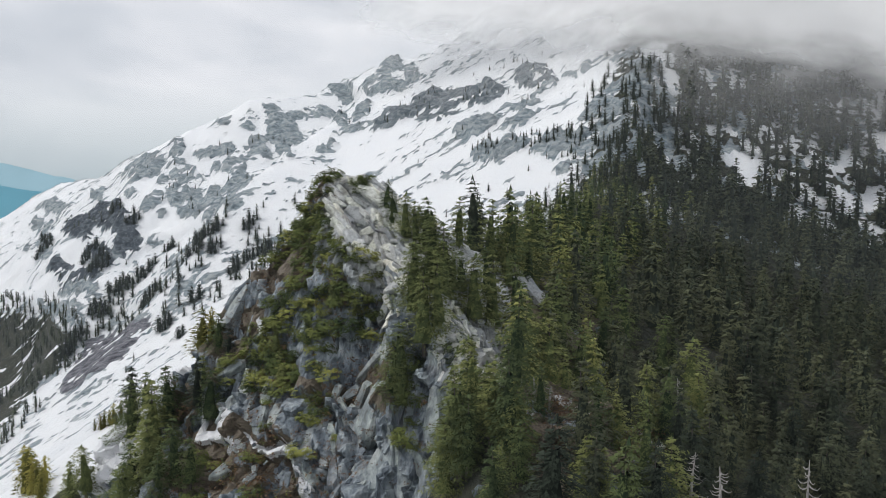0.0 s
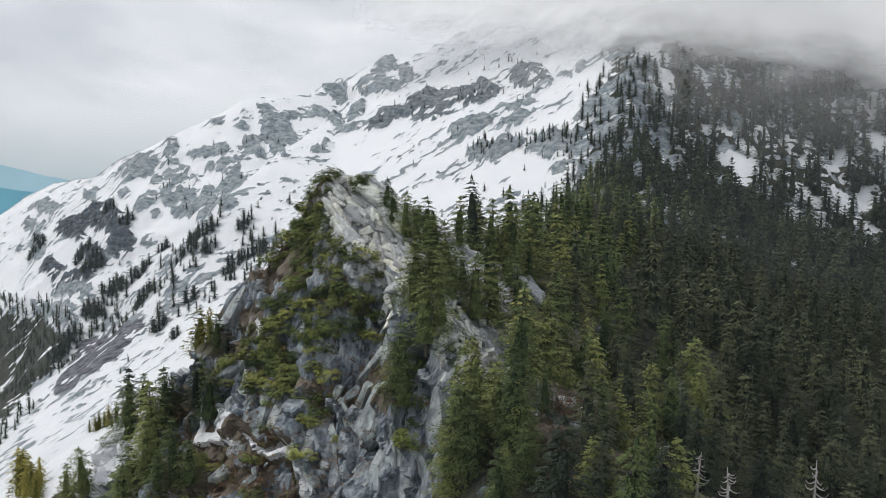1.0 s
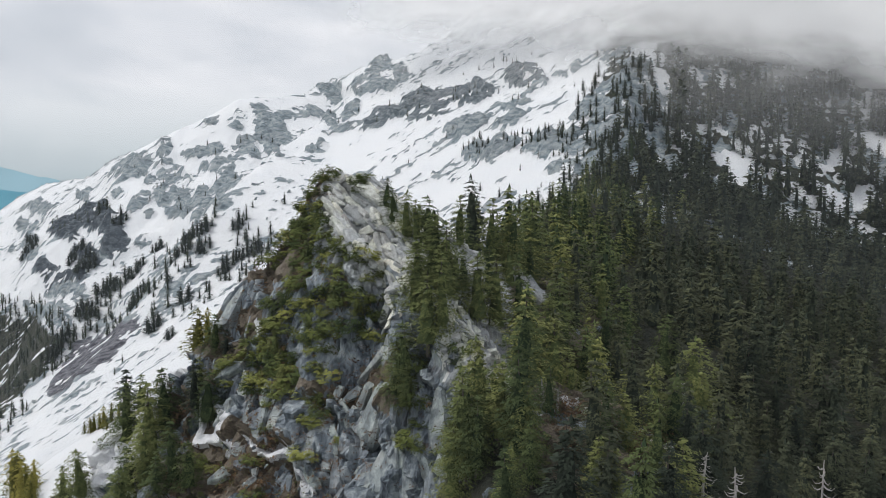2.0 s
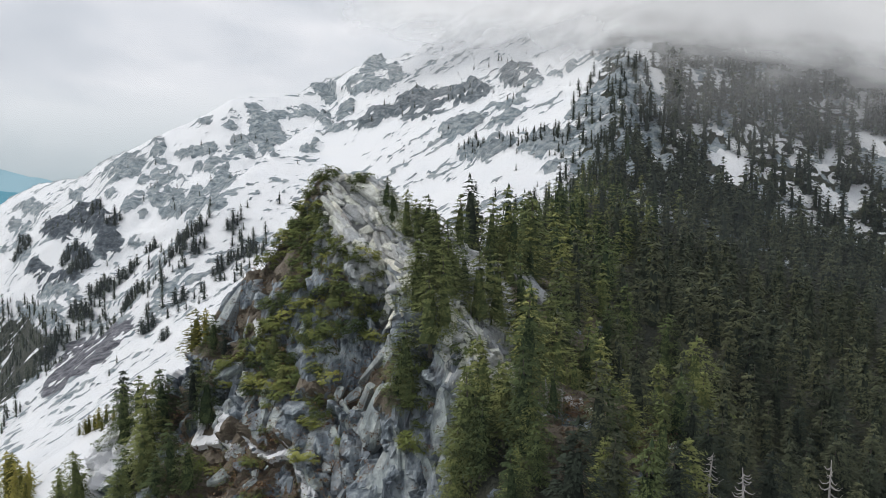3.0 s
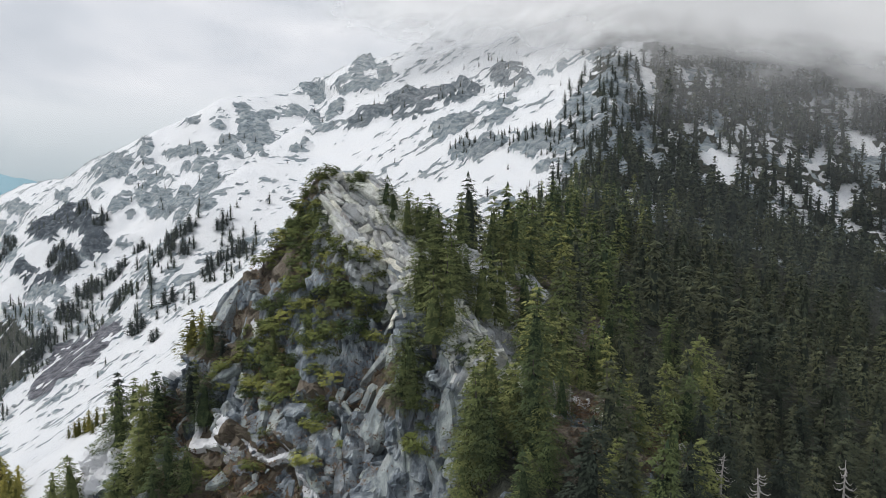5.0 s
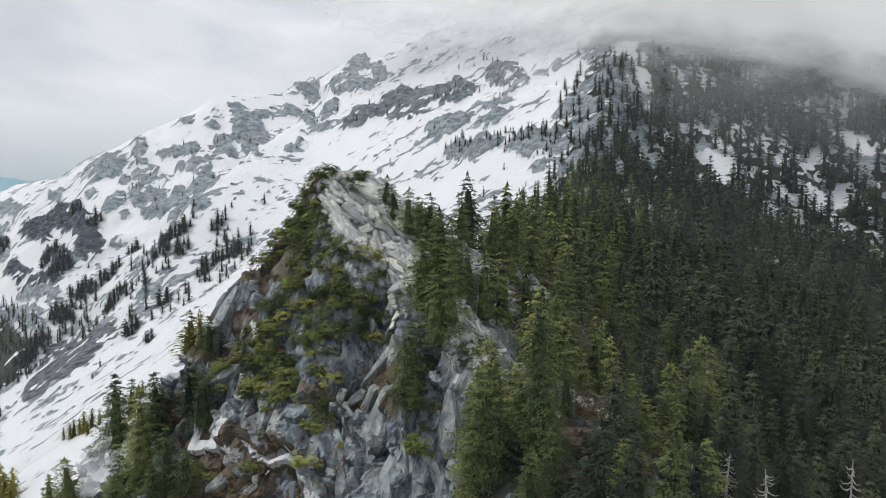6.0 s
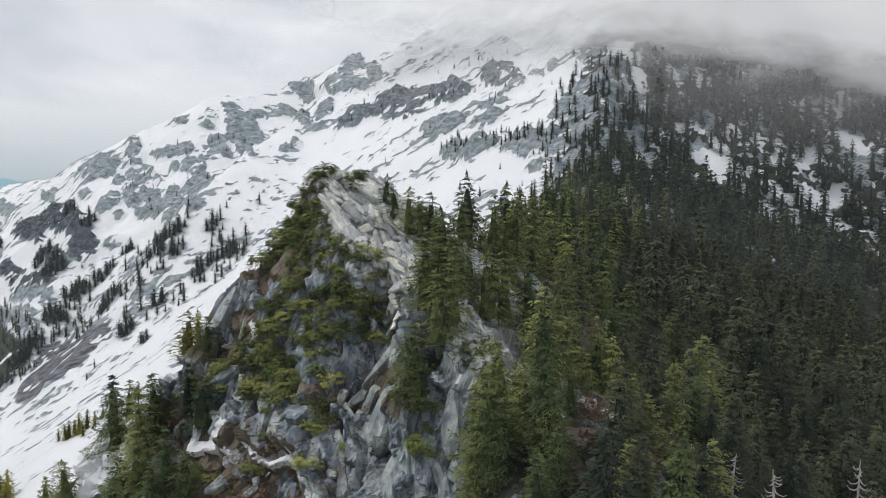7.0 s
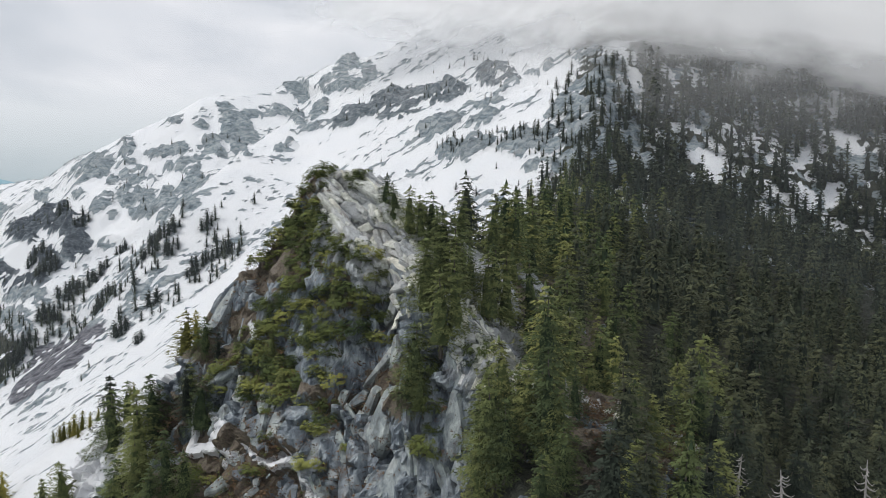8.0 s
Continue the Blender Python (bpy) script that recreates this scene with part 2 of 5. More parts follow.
def bare_edge(y):
    """Where the pale bare rock of the prow begins, going east."""
    return -17.5 + 0.65 * np.maximum(0, 116 - y)


def crag(x, y):
    z = ridge(x, y, PROW, 0.62, 2.3, 1.0, 8, 1.3)
    z = smax(z, ridge(x, y, SHOULDER, 2.4, 2.6, 1.2, 7, 1.2), 2)
    z = smax(z, ridge(x, y, WEST_EDGE, 1.2, 0.9, 1.0) - 1.6 * np.maximum(0, 112 - y), 1.5)
    z = smax(z, ridge(x, y, BUTTRESS, 1.2, 1.1, 2.0, 12, 0.8), 3)
    ledge = -38.5 + 0.3 * np.minimum(y - 107, 10) - 0.8 * np.maximum(0, -37 - x) - 0.7 * np.maximum(0, -43 - x) - 0.5 * np.maximum(0, x + 30)
    return smax(z, ledge - 0.7 * np.maximum(0, 100 - y) - 1.5 * np.maximum(0, y - 120), 3)

RIVAL = 7919


def lattice(i, j, k, seed):
    n = (i * 374761393 + j * 668265263 + k * 2147483647 + seed * RIVAL) & 0xFFFFFFFF
    n = ((n ^ (n >> 13)) * 1274126177) & 0xFFFFFFFF
    return ((n ^ (n >> 16)) & 0xFFFFFF) / float(0xFFFFFF)


def value_noise(x, y, z, seed=0):
    i, j, k = (np.floor(v).astype(np.int64) for v in (x, y, z))
    u, v, w = (ramp(a - b, 0, 1) for a, b in ((x, i), (y, j), (z, k)))
    out = 0
    for a in (0, 1):
        for b in (0, 1):
            for c in (0, 1):
                out = out + lattice(i + a, j + b, k + c, seed) * (u if a else 1 - u) * (v if b else 1 - v) * (w if c else 1 - w)
    return out


def fbm(x, y, z=None, scale=1.0, octaves=4, seed=0, gain=0.5):
    z = np.zeros_like(x) if z is None else z
    out, amp, total = 0, 1.0, 0.0
    for o in range(octaves):
        out = out + amp * value_noise(x * scale, y * scale, z * scale, seed + o)
        total, amp, scale = total + amp, amp * gain, scale * 2.03
    return out / total


def facets(x, y, z, seed=0):
    """Angular blocks: each cell of a crooked lattice has a set-back and a tilt of its own. Returns the set-back and the nearness to a joint."""
    i, j, k = (np.floor(v).astype(np.int64) for v in (x, y, z))
    d1, d2 = np.full(x.shape, 9.0), np.full(x.shape, 9.0)
    push = np.zeros(x.shape)
    for a in (-1, 0, 1):
        for b in (-1, 0, 1):
            for c in (-1, 0, 1):
                I, J, K = i + a, j + b, k + c
                px, py, pz = x - I - lattice(I, J, K, seed), y - J - lattice(I, J, K, seed + 1), z - K - lattice(I, J, K, seed + 2)
                d = px * px + py * py + pz * pz
                own = lattice(I, J, K, seed + 3) - 0.5
                own = own + (lattice(I, J, K, seed + 4) - 0.5) * px + (lattice(I, J, K, seed + 5) - 0.5) * py + (lattice(I, J, K, seed + 6) - 0.5) * pz
                near = d < d1
                d2 = np.where(near, d1, np.minimum(d2, d))
                push = np.where(near, own, push)
                d1 = np.where(near, d, d1)
    return push, np.sqrt(d2) - np.sqrt(d1)


# rock outcrops on the snow: centre, half length, half width, bearing of the length
DOME = [(-235, 566, 41, 10, -48), (-219, 537, 11, 4, -8), (-207, 560, 18, 6, -62), (-191, 530, 19, 9, -54), (-203, 523, 11, 4, -70), (-174, 514, 8, 3, -61),
        (-177, 495, 24, 10, -43), (-164, 472, 22, 6, -40), (-197, 492, 11, 6, 79), (-221, 518, 16, 3, -48), (-187, 482, 3, 3, 1), (-178, 544, 14, 5, -27),
        (-164, 541, 10, 4, -38), (-160, 521, 18, 5, -48), (-153, 556, 6, 4, -17), (-176, 571, 10, 3, -46)]
BROW = [(-139, 536, 16, 7, -51), (-126, 550, 38, 12, -60), (-115, 512, 50, 4, -76), (-137, 479, 49, 8, -71), (-155, 488, 9, 3, -25), (-139, 445, 47, 9, -63),
        (-124, 576, 9, 7, 6), (-105, 587, 11, 8, 26), (-97, 619, 16, 6, -51), (-86, 547, 34, 5, -74), (-71, 546, 18, 7, -89), (-57, 579, 31, 12, -54),
        (-39, 583, 27, 6, -80), (-267, 568, 21, 3, -48), (-332, 626, 40, 5, -49), (-332, 604, 33, 5, -50)]
BLACK = [(-263, 525, 55, 9, -56), (-231, 505, 59, 8, -54), (-200, 459, 12, 8, -36), (-236, 463, 42, 5, -43), (-221, 464, 29, 4, -47), (-219, 437, 34, 4, -42),
         (-228, 433, 38, 3, -43), (-208, 407, 15, 4, -44), (-183, 458, 7, 3, -13), (-290, 532, 58, 5, -60)]
CLIFFS = [(-44, 500, 19, 14, -63), (-17, 489, 43, 16, -72), (10, 468, 30, 13, -72), (41, 459, 27, 10, -73), (58, 437, 12, 4, -73), (8, 416, 16, 12, -40),
          (32, 420, 12, 6, -39), (30, 399, 11, 7, 5), (19, 375, 18, 10, -46), (44, 350, 17, 10, -50), (-84, 481, 7, 6, 61), (-67, 511, 16, 7, 4),
          (-4, 413, 8, 3, 1), (44, 429, 8, 6, 30), (66, 435, 8, 4, 88), (46, 320, 12, 4, -48)]
PEAK = [(-58, 619, 16, 13, -80), (-40, 597, 26, 5, -80), (-57, 581, 22, 11, -45), (-97, 622, 15, 6, -53), (-71, 597, 10, 6, -61)]
# the long dark slab above the valley
SLAB = [(-170, 362, 33, 12, -61), (-170, 346, 20, 10, -62), (-153, 344, 13, 10, -43), (-153, 330, 11, 9, -38), (-148, 347, 9, 7, -20), (-168, 333, 16, 8, -54)]
RIBS = [(74, 352, 24, 10, 58), (88, 384, 22, 9, 62), (61, 309, 9, 14, 0)]


# on the wooded face: snow patches and bare rocks, as centre and radius
PATCHES = [(100, 414, 6.4), (101, 391, 5.5), (121, 396, 6.2), (134, 397, 6.8), (160, 406, 5.7), (120, 341, 8.0), (130, 340, 4.3), (69, 280, 2.8), (95, 318, 3.6), (155, 334, 4.8),
           (160, 328, 5.6), (165, 320, 4.6), (172, 357, 5.1), (192, 370, 5.8), (198, 363, 5.7), (189, 389, 4.4), (210, 397, 4.5), (171, 333, 3), (137, 316, 4), (126, 307, 4), (162, 367, 3.4), (145, 329, 5.5)]
CRAGLETS = [(127, 365, 6.7), (116, 350, 8.4), (108, 352, 5), (78, 385, 9), (68, 374, 7), (55, 317, 5.4), (68, 291, 5), (62, 300, 4.3), (190, 351, 7.5), (63, 253, 4.4), (123, 312, 6), (95, 337, 4.3),
            (60, 368, 5.2), (70, 356, 6.1), (81, 360, 6.1), (64, 336, 6.2), (53, 339, 4.8), (92, 401, 6.8), (89, 421, 7.1), (73, 322, 6.0), (92, 351, 6.0), (96, 370, 5.8)]
def within(x, y, discs, wave, deep=1.0):
    """How far each spot lies inside any of the discs, whose edges wander with the wave; deep stretches them up the slope."""
    best = np.zeros_like(x)
    for cx, cy, r in discs:
        best = np.maximum(best, ramp(np.hypot(x - cx, (y - cy) / deep) / r + wave, 1.0, 0.8))
    return best


def outcrop(x, y, shapes):
    """Bareness and height of rounded outcrops."""
    best, lift = np.zeros_like(x), np.zeros_like(x)
    rough = fbm(x, y, None, 0.10, 4, 31) - 0.5 + 0.45 * (fbm(x, y, None, 0.38, 3, 33) - 0.5)
    for cx, cy, a, b, bearing in shapes:
        c, s = math.cos(radians(bearing)), math.sin(radians(bearing))
        u, v = ((x - cx) * c + (y - cy) * s) / a, (-(x - cx) * s + (y - cy) * c) / b
        r = np.sqrt(u * u + v * v) + rough * 0.75
        best, lift = np.maximum(best, ramp(r, 1.0, 0.88)), np.maximum(lift, ramp(r, 1.2, 0.35) * min(1.2 + 0.35 * b, 5.5))
    return best, lift


def ground_height(x, y):
    """Height, snow and growth of the mountainside."""
    z = hills(x, y)
    near = ramp(y, 200, 320) * ramp(y, 1500, 800)
    lone, lift = outcrop(x, y, DOME + BROW + BLACK + CLIFFS + RIBS + PEAK)
    c, s = math.cos(radians(8)), math.sin(radians(8))
    u, v = x * c + y * s, -x * s + y * c
    bands = fbm(u * 0.4, v, None, 0.085, 5, 3, 0.55)
    spots = fbm(u * 0.6, v, None, 0.24, 4, 9, 0.6)
    west = ramp(x, -105, -150) * ramp(y, 400, 470)
    domes = fbm(x, y, None, 0.045, 4, 77, 0.55)
    brow = np.interp(x, [p[0] for p in CREST], [p[1] for p in CREST])
    bar = 0.618 - 0.035 * west + 0.035 * ramp(y, 400, 350) + 0.02 * ramp(y, brow - 40, brow - 10)
    rocky = ramp(bands * 0.5 + spots * 0.5, bar, bar + 0.03) * (1 - 0.35 * west)
    humps = fbm(x, y, None, 0.03, 4, 141, 0.55)
    rocky = np.maximum(rocky, ramp(fbm(u * 0.35, v, None, 0.5, 3, 13), 0.675, 0.70) * ramp(bands, 0.40, 0.52))
    rocky = np.maximum(rocky, lone * ramp(spots + 0.5 * bands, 0.52, 0.60))
    rocky = np.maximum(rocky, ramp(x, -100, -120) * ramp(x, -175, -150) * ramp(y, 440, 410) * ramp(y, 335, 355) * ramp(spots, 0.53, 0.57))
    wooded = ramp(x - 0.3 * (y - 300), 34, 54) * ramp(y, 490, 450)
    wooded = np.maximum(wooded, ramp(y, 290, 240) * ramp(x, -60, -20))
    wooded = np.maximum(wooded, ramp(y, 190, 150))
    gully = ramp(x, -184, -206) * ramp(z, -74, -86)
    patch = fbm(x, y, None, 0.15, 4, 17, 0.6)
    snow = 1 - rocky
    wooded = wooded * (1 - 0.8 * lone * ramp(y, 270, 300))
    snow = snow * (1 - wooded) + wooded * np.maximum(ramp(patch, 0.59, 0.61), ramp(fbm(x, y, None, 0.34, 3, 19), 0.63, 0.66)) * ramp(y, 230, 290)
    snow = snow * (1 - gully * ramp(spots, 0.32, 0.42))
    green = np.maximum(wooded * ramp(fbm(x, y, None, 0.11, 4, 23), 0.64, 0.48) * (1 - 0.2 * ramp(y, 265, 300)), gully * 0.8)
    green = np.maximum(green, 0.75 * wooded * ramp(y, 270, 235))
    ridged = 1 - np.abs(2 * fbm(u * 0.6, v, z, 0.11, 5, 41, 0.55) - 1)
    wave = 2.6 * (fbm(x, y, None, 0.16, 4, 53) - 0.5)
    knobs = within(x, y, CRAGLETS, wave, 1.3)
    snow = np.maximum(snow * (1 - knobs), within(x, y, PATCHES, wave))
    green = green * (1 - knobs) * (1 - within(x, y, PATCHES, wave))
    dark = outcrop(x, y, SLAB)[0]
    snow = snow * (1 - dark * ramp(spots, 0.34, 0.40))
    rocky = np.maximum(rocky, knobs)
    block, joint = facets(u / 9.0, v / 5.0, z / 6.0, 91)
    fine_block, fine_joint = facets(u / 3.4, v / 2.2, z / 2.6, 95)
    step = block * 3.4 + fine_block * 1.6 - 0.9 * ramp(joint, 0.12, 0.0) - 0.5 * ramp(fine_joint, 0.15, 0.0)
    z = z + near * (lift * (0.55 + 0.8 * (ridged - 0.7)) + rocky * (0.8 + step * (0.45 + 0.55 * lone) + (ridged - 0.7) * 2.0))
    z = z + near * ((fbm(x, y, None, 0.02, 4, 61) - 0.5) * 7 + west * ((domes - 0.5) * 8 + (humps - 0.5) * 16) * ramp(y, brow - 15, brow - 60))
    z = z + wooded * (ridged - 0.7) * 3
    return z, snow, green, dark, np.maximum(outcrop(x, y, BLACK[:5])[0], 0.55 * outcrop(x, y, CLIFFS[:4])[0])


def lay_sheet(name, xs, ys, heights, mat, attributes, smooth=True):
    nx, ny = len(xs), len(ys)
    X, Y = np.meshgrid(xs, ys)
    verts = np.stack([X.ravel(), Y.ravel(), heights.ravel()], 1)
    i = (np.arange(nx - 1)[None, :] + nx * np.arange(ny - 1)[:, None]).ravel()
    return grid_mesh(name, verts, np.stack([i, i + 1, i + nx + 1, i + nx], 1), mat, attributes, smooth)


def grid_mesh(name, verts, faces, mat, attributes=(), smooth=False, normals=None):
    me = bpy.data.meshes.new(name)
    k = faces.shape[1]
    me.vertices.add(len(verts))
    me.vertices.foreach_set("co", verts.astype(np.float32).ravel())
    me.loops.add(faces.size)
    me.loops.foreach_set("vertex_index", faces.astype(np.int32).ravel())
    me.polygons.add(len(faces))
    me.polygons.foreach_set("loop_start", np.arange(0, faces.size, k, dtype=np.int32))
    me.polygons.foreach_set("use_smooth", np.full(len(faces), smooth or normals is not None))
    me.materials.append(mat)
    for key, values in dict(attributes).items():
        me.attributes.new(key, "FLOAT", "POINT").data.foreach_set("value", np.asarray(values, dtype=np.float32).ravel())
    me.update(calc_edges=True)
    me.validate()
    if normals is not None:
        me.normals_split_custom_set_from_vertices(normals)
    return me


def spread(dense, step, far, grow=1.18):
    """Even steps over the dense stretch, then ever longer ones out to far."""
    mid = np.arange(dense[0], dense[1] + step, step)
    out, d, at = [], step, 0.0
    while at < far:
        d = min(d * grow, 400)
        at += d
        out.append(at)
    return np.concatenate([mid[0] - np.array(out[::-1]), mid, mid[-1] + np.array(out)])


xs, ys = spread((-390, 240), 1.6, 4500), spread((150, 700), 1.6, 4300)
X, Y = np.meshgrid(xs, ys)
Z, SNOW, GREEN, DARK, DEEP = ground_height(X, Y)
inside = ramp(X, -55, -50) * ramp(X, 25, 20) * ramp(Y, 69, 74) * ramp(Y, 141, 136)
Z = np.where(inside > 0, Z - 1.5 * inside, Z)
ground = tagged(new("ground", lay_sheet("ground", xs, ys, Z, MOUNTAIN, {"snow": SNOW, "green": GREEN, "dark": DARK, "deep": DEEP})),
                "snow-covered granite mountainside with bare rock outcrops", "mountain", kind="structure")

# ---- the crag


GRID_X, GRID_Y, GRID_Z = xs, ys, Z


def land(x, y):
    """Height of everything that trees stand on."""
    x, y = np.atleast_1d(np.asarray(x, float)), np.atleast_1d(np.asarray(y, float))
    i = np.clip(np.searchsorted(GRID_X, x) - 1, 0, len(GRID_X) - 2)
    j = np.clip(np.searchsorted(GRID_Y, y) - 1, 0, len(GRID_Y) - 2)
    u = (x - GRID_X[i]) / (GRID_X[i + 1] - GRID_X[i])
    v = (y - GRID_Y[j]) / (GRID_Y[j + 1] - GRID_Y[j])
    z = (GRID_Z[j, i] * (1 - u) + GRID_Z[j, i + 1] * u) * (1 - v) + (GRID_Z[j + 1, i] * (1 - u) + GRID_Z[j + 1, i + 1] * u) * v
    sunk = 1.5 * ramp(x, -55, -50) * ramp(x, 25, 20) * ramp(y, 69, 74) * ramp(y, 141, 136)
    return np.where(sunk > 0, np.maximum(z + 0.8 * sunk, crag(x, y)), z)


DRIFTS = [([(-35.3, 111.0), (-35.0, 108.2), (-31.1, 105.8), (-29.6, 106.0), (-31.7, 108.0)], 0.8), ([(-25.9, 102.2), (-24.3, 100.0), (-22.3, 97.6), (-20.3, 96.8), (-19.5, 96.6)], 0.35), ([(-18.0, 94.0), (-17.2, 93.2), (-16.7, 92.6)], 0.5),
          ([(-15.7, 91.8), (-15.2, 91.2)], 0.45), ([(-28.0, 117.0), (-27.3, 115.0)], 0.35)]


def drift_at(x, y, wave):
    """Old snow left on the ledges of the crag."""
    best = np.zeros_like(x)
    for line, w in DRIFTS:
        for (ax, ay), (bx, by) in zip(line[:-1], line[1:]):
            k = np.clip(((x - ax) * (bx - ax) + (y - ay) * (by - ay)) / ((bx - ax) ** 2 + (by - ay) ** 2), 0, 1)
            d = np.hypot(x - ax - k * (bx - ax), y - ay - k * (by - ay))
            best = np.maximum(best, ramp(d / w + 2.5 * (wave - 0.5), 1.1, 0.8))
    return best


cx, cy = np.arange(-56, 26, 0.3), np.arange(68, 142, 0.16)
X, Y = np.meshgrid(cx, cy)
Z = smax(crag(X, Y), ground_height(X, Y)[0] - 0.6, 1.5)
gy, gx = np.gradient(Z, 0.16, 0.3)
steep = np.sqrt(gx * gx + gy * gy)
N = np.stack([-gx, -gy, np.ones_like(Z)], 2)
N /= np.linalg.norm(N, axis=2, keepdims=True)
# joints dip towards the valley
A, B, D = X * 0.8 + Z * 0.35, Y * 0.8 - Z * 0.2, Z * 0.9 - X * 0.35
big, gap1 = facets(A / 5.0, B / 5.0, D / 8.0, 5)
mid_, gap2 = facets(A / 2.0, B / 2.0, D / 3.8, 15)
small, gap3 = facets(A / 0.8, B / 0.8, D / 1.3, 25)
bare = ramp(steep, 0.5, 1.2)
growing = ramp(X - bare_edge(Y), 0, -2) * ramp(Z, -31, -26)
push = bare * (1 - 0.5 * growing) * (big * 4.2 * (1 - 0.65 * ramp(X, -4, 0)) + mid_ * 1.9 + small * 0.35 - 1.1 * ramp(gap1, 0.10, 0.0) - 0.8 * ramp(gap2, 0.12, 0.0))
push = (push + (1 - bare) * (mid_ * 0.8 + small * 0.4)) * (0.25 + 0.75 * ramp(Y, 131, 124))
heath = fbm(X, Y, Z, 0.16, 4, 71)
bald = ramp(X - bare_edge(Y), -1.5, 0.5) * ramp(Z, -18, -13)
push = push * (1 - 0.72 * np.maximum(bald, ramp(X, -1, 3) * ramp(Z, -26, -23)))
push = push * (1 - 0.85 * drift_at(X, Y, heath)) + 0.25 * drift_at(X, Y, heath)
P = np.stack([X, Y, Z], 2) + N * push[..., None]
upper = ramp(X - bare_edge(Y), 0, -2) * ramp(Z, -31, -26)
growth = np.maximum(ramp(steep, 1.5, 0.7) * ramp(heath, 0.42, 0.50), 0.95 * upper * ramp(heath, 0.40, 0.50) * ramp(steep, 3.0, 1.9))
growth = np.maximum(growth, 0.95 * ramp(X, 7, 9) * ramp(heath, 0.30, 0.40))
growth = np.maximum(growth, 0.9 * ramp(Z, -31.5, -34) * ramp(X, -16, -20) * ramp(steep, 2.6, 1.6) * ramp(heath, 0.45, 0.53))
pale = ramp(P[..., 2] + 6 * (heath - 0.5), -17, -11) * ramp(X - bare_edge(Y), -2.5, -0.5)
pale = np.maximum(pale, ramp(X + 6 * (heath - 0.5), -1, 4) * ramp(Y, 86, 90) * ramp(X, 12, 9) * ramp(P[..., 2], -27, -24))
snowy = ramp(fbm(X, Y, None, 0.25, 3, 81), 0.60, 0.64) * ramp(P[..., 2], -34, -37) * ramp(X, -12, -20) * ramp(X, -37, -34)
snowy = np.maximum(snowy, drift_at(X, Y, heath))
snowy = np.maximum(snowy, ramp(X + 6 * (heath - 0.5), -41, -44) * ramp(steep, 2.6, 1.4))
nx = len(cx)
i = (np.arange(nx - 1)[None, :] + nx * np.arange(len(cy) - 1)[:, None]).ravel()
# base less pale than the slabs: shade in their gaps put into the colour
me = grid_mesh("crag", P.reshape(-1, 3), np.stack([i, i + 1, i + nx + 1, i + nx], 1), CRAG, {"green": growth * (1 - 0.9 * pale), "snow": snowy, "pale": 0.65 * pale})
crag_ob = tagged(new("crag", me), "jointed grey rock crag with heather ledges and snow patches", "crag", kind="structure")

# ---- cloud


def make_cloud(name, base, lean, most, seed):
    m, t = material(name)
    p = node(t, "ShaderNodeNewGeometry").outputs["Position"]
    q = node(t, "ShaderNodeMapping", (0, p), (1, (seed * 31.0, seed * 17.0, 0)), (3, (1, 1, 1.7))).outputs[0]
    puff = noise_node(t, q, 0.022, 6, 0.5, warp=0.3)
    xyz = node(t, "ShaderNodeSeparateXYZ", (0, p)).outputs
    low = node(t, "ShaderNodeMath", (0, xyz[0]), (1, lean), (2, xyz[2]), operation="MULTIPLY_ADD").outputs[0]
    wisp = node(t, "ShaderNodeMath", (0, puff), (1, 70.0), (2, low), operation="MULTIPLY_ADD").outputs[0]
    fade = node(t, "ShaderNodeMapRange", (0, wisp), (1, base + 32.0), (2, base + 82.0), (3, 0.0), (4, most), smooth=True).outputs[0]
    side = node(t, "ShaderNodeMapRange", (0, xyz[0]), (1, -115.0), (2, -20.0), (3, 0.0), (4, 1.0), smooth=True).outputs[0]
    haze = node(t, "ShaderNodeMapRange", (0, wisp), (1, base - 10.0), (2, base + 45.0), (3, 0.0), (4, 0.095), smooth=True).outputs[0]
    fade = node(t, "ShaderNodeMath", (0, fade), (1, haze), operation="MAXIMUM").outputs[0]
    fade = node(t, "ShaderNodeMath", (0, fade), (1, side), operation="MULTIPLY").outputs[0]
    d = node(t, "ShaderNodeBsdfDiffuse", (0, (0.97, 0.97, 0.97, 1)))
    l = node(t, "ShaderNodeBsdfTranslucent", (0, (0.97, 0.97, 0.97, 1)))
    body = node(t, "ShaderNodeMixShader", (0, 0.4), (1, d.outputs[0]), (2, l.outputs[0]))
    clear = node(t, "ShaderNodeBsdfTransparent")
    out = node(t, "ShaderNodeMixShader", (0, fade), (1, clear.outputs[0]), (2, body.outputs[0]))
    node(t, "ShaderNodeOutputMaterial", (0, out.outputs[0]))
    return m


def cloud_veil(setback, seed, most):
    """A blanket of cloud that wraps the summit: it hangs before the slope and leans back over the top."""
    us, vs = np.linspace(-150, 560, 90), np.linspace(0, 1, 50)
    U, V = np.meshgrid(us, vs)
    H = -10 + 240 * V
    front = 452 - 1.05 * ramp(U, -40, 120) * 105 - 0.12 * np.maximum(U - 120, 0) + setback
    y = front + 1.15 * (H - 30) + 26 * (fbm(U, H, None, 0.02, 3, seed) - 0.5)
    verts = np.stack([U.ravel(), y.ravel(), H.ravel()], 1)
    i = (np.arange(89)[None, :] + 90 * np.arange(49)[:, None]).ravel()
    return grid_mesh("cloud_veil", verts, np.stack([i, i + 1, i + 91, i + 90], 1), make_cloud("cloud", 77, 0.25, most, seed), {}, True)


bank = tagged(new("cloud_bank"), "pale grey low cloud hanging over the forested summit", "cloud", kind="structure")
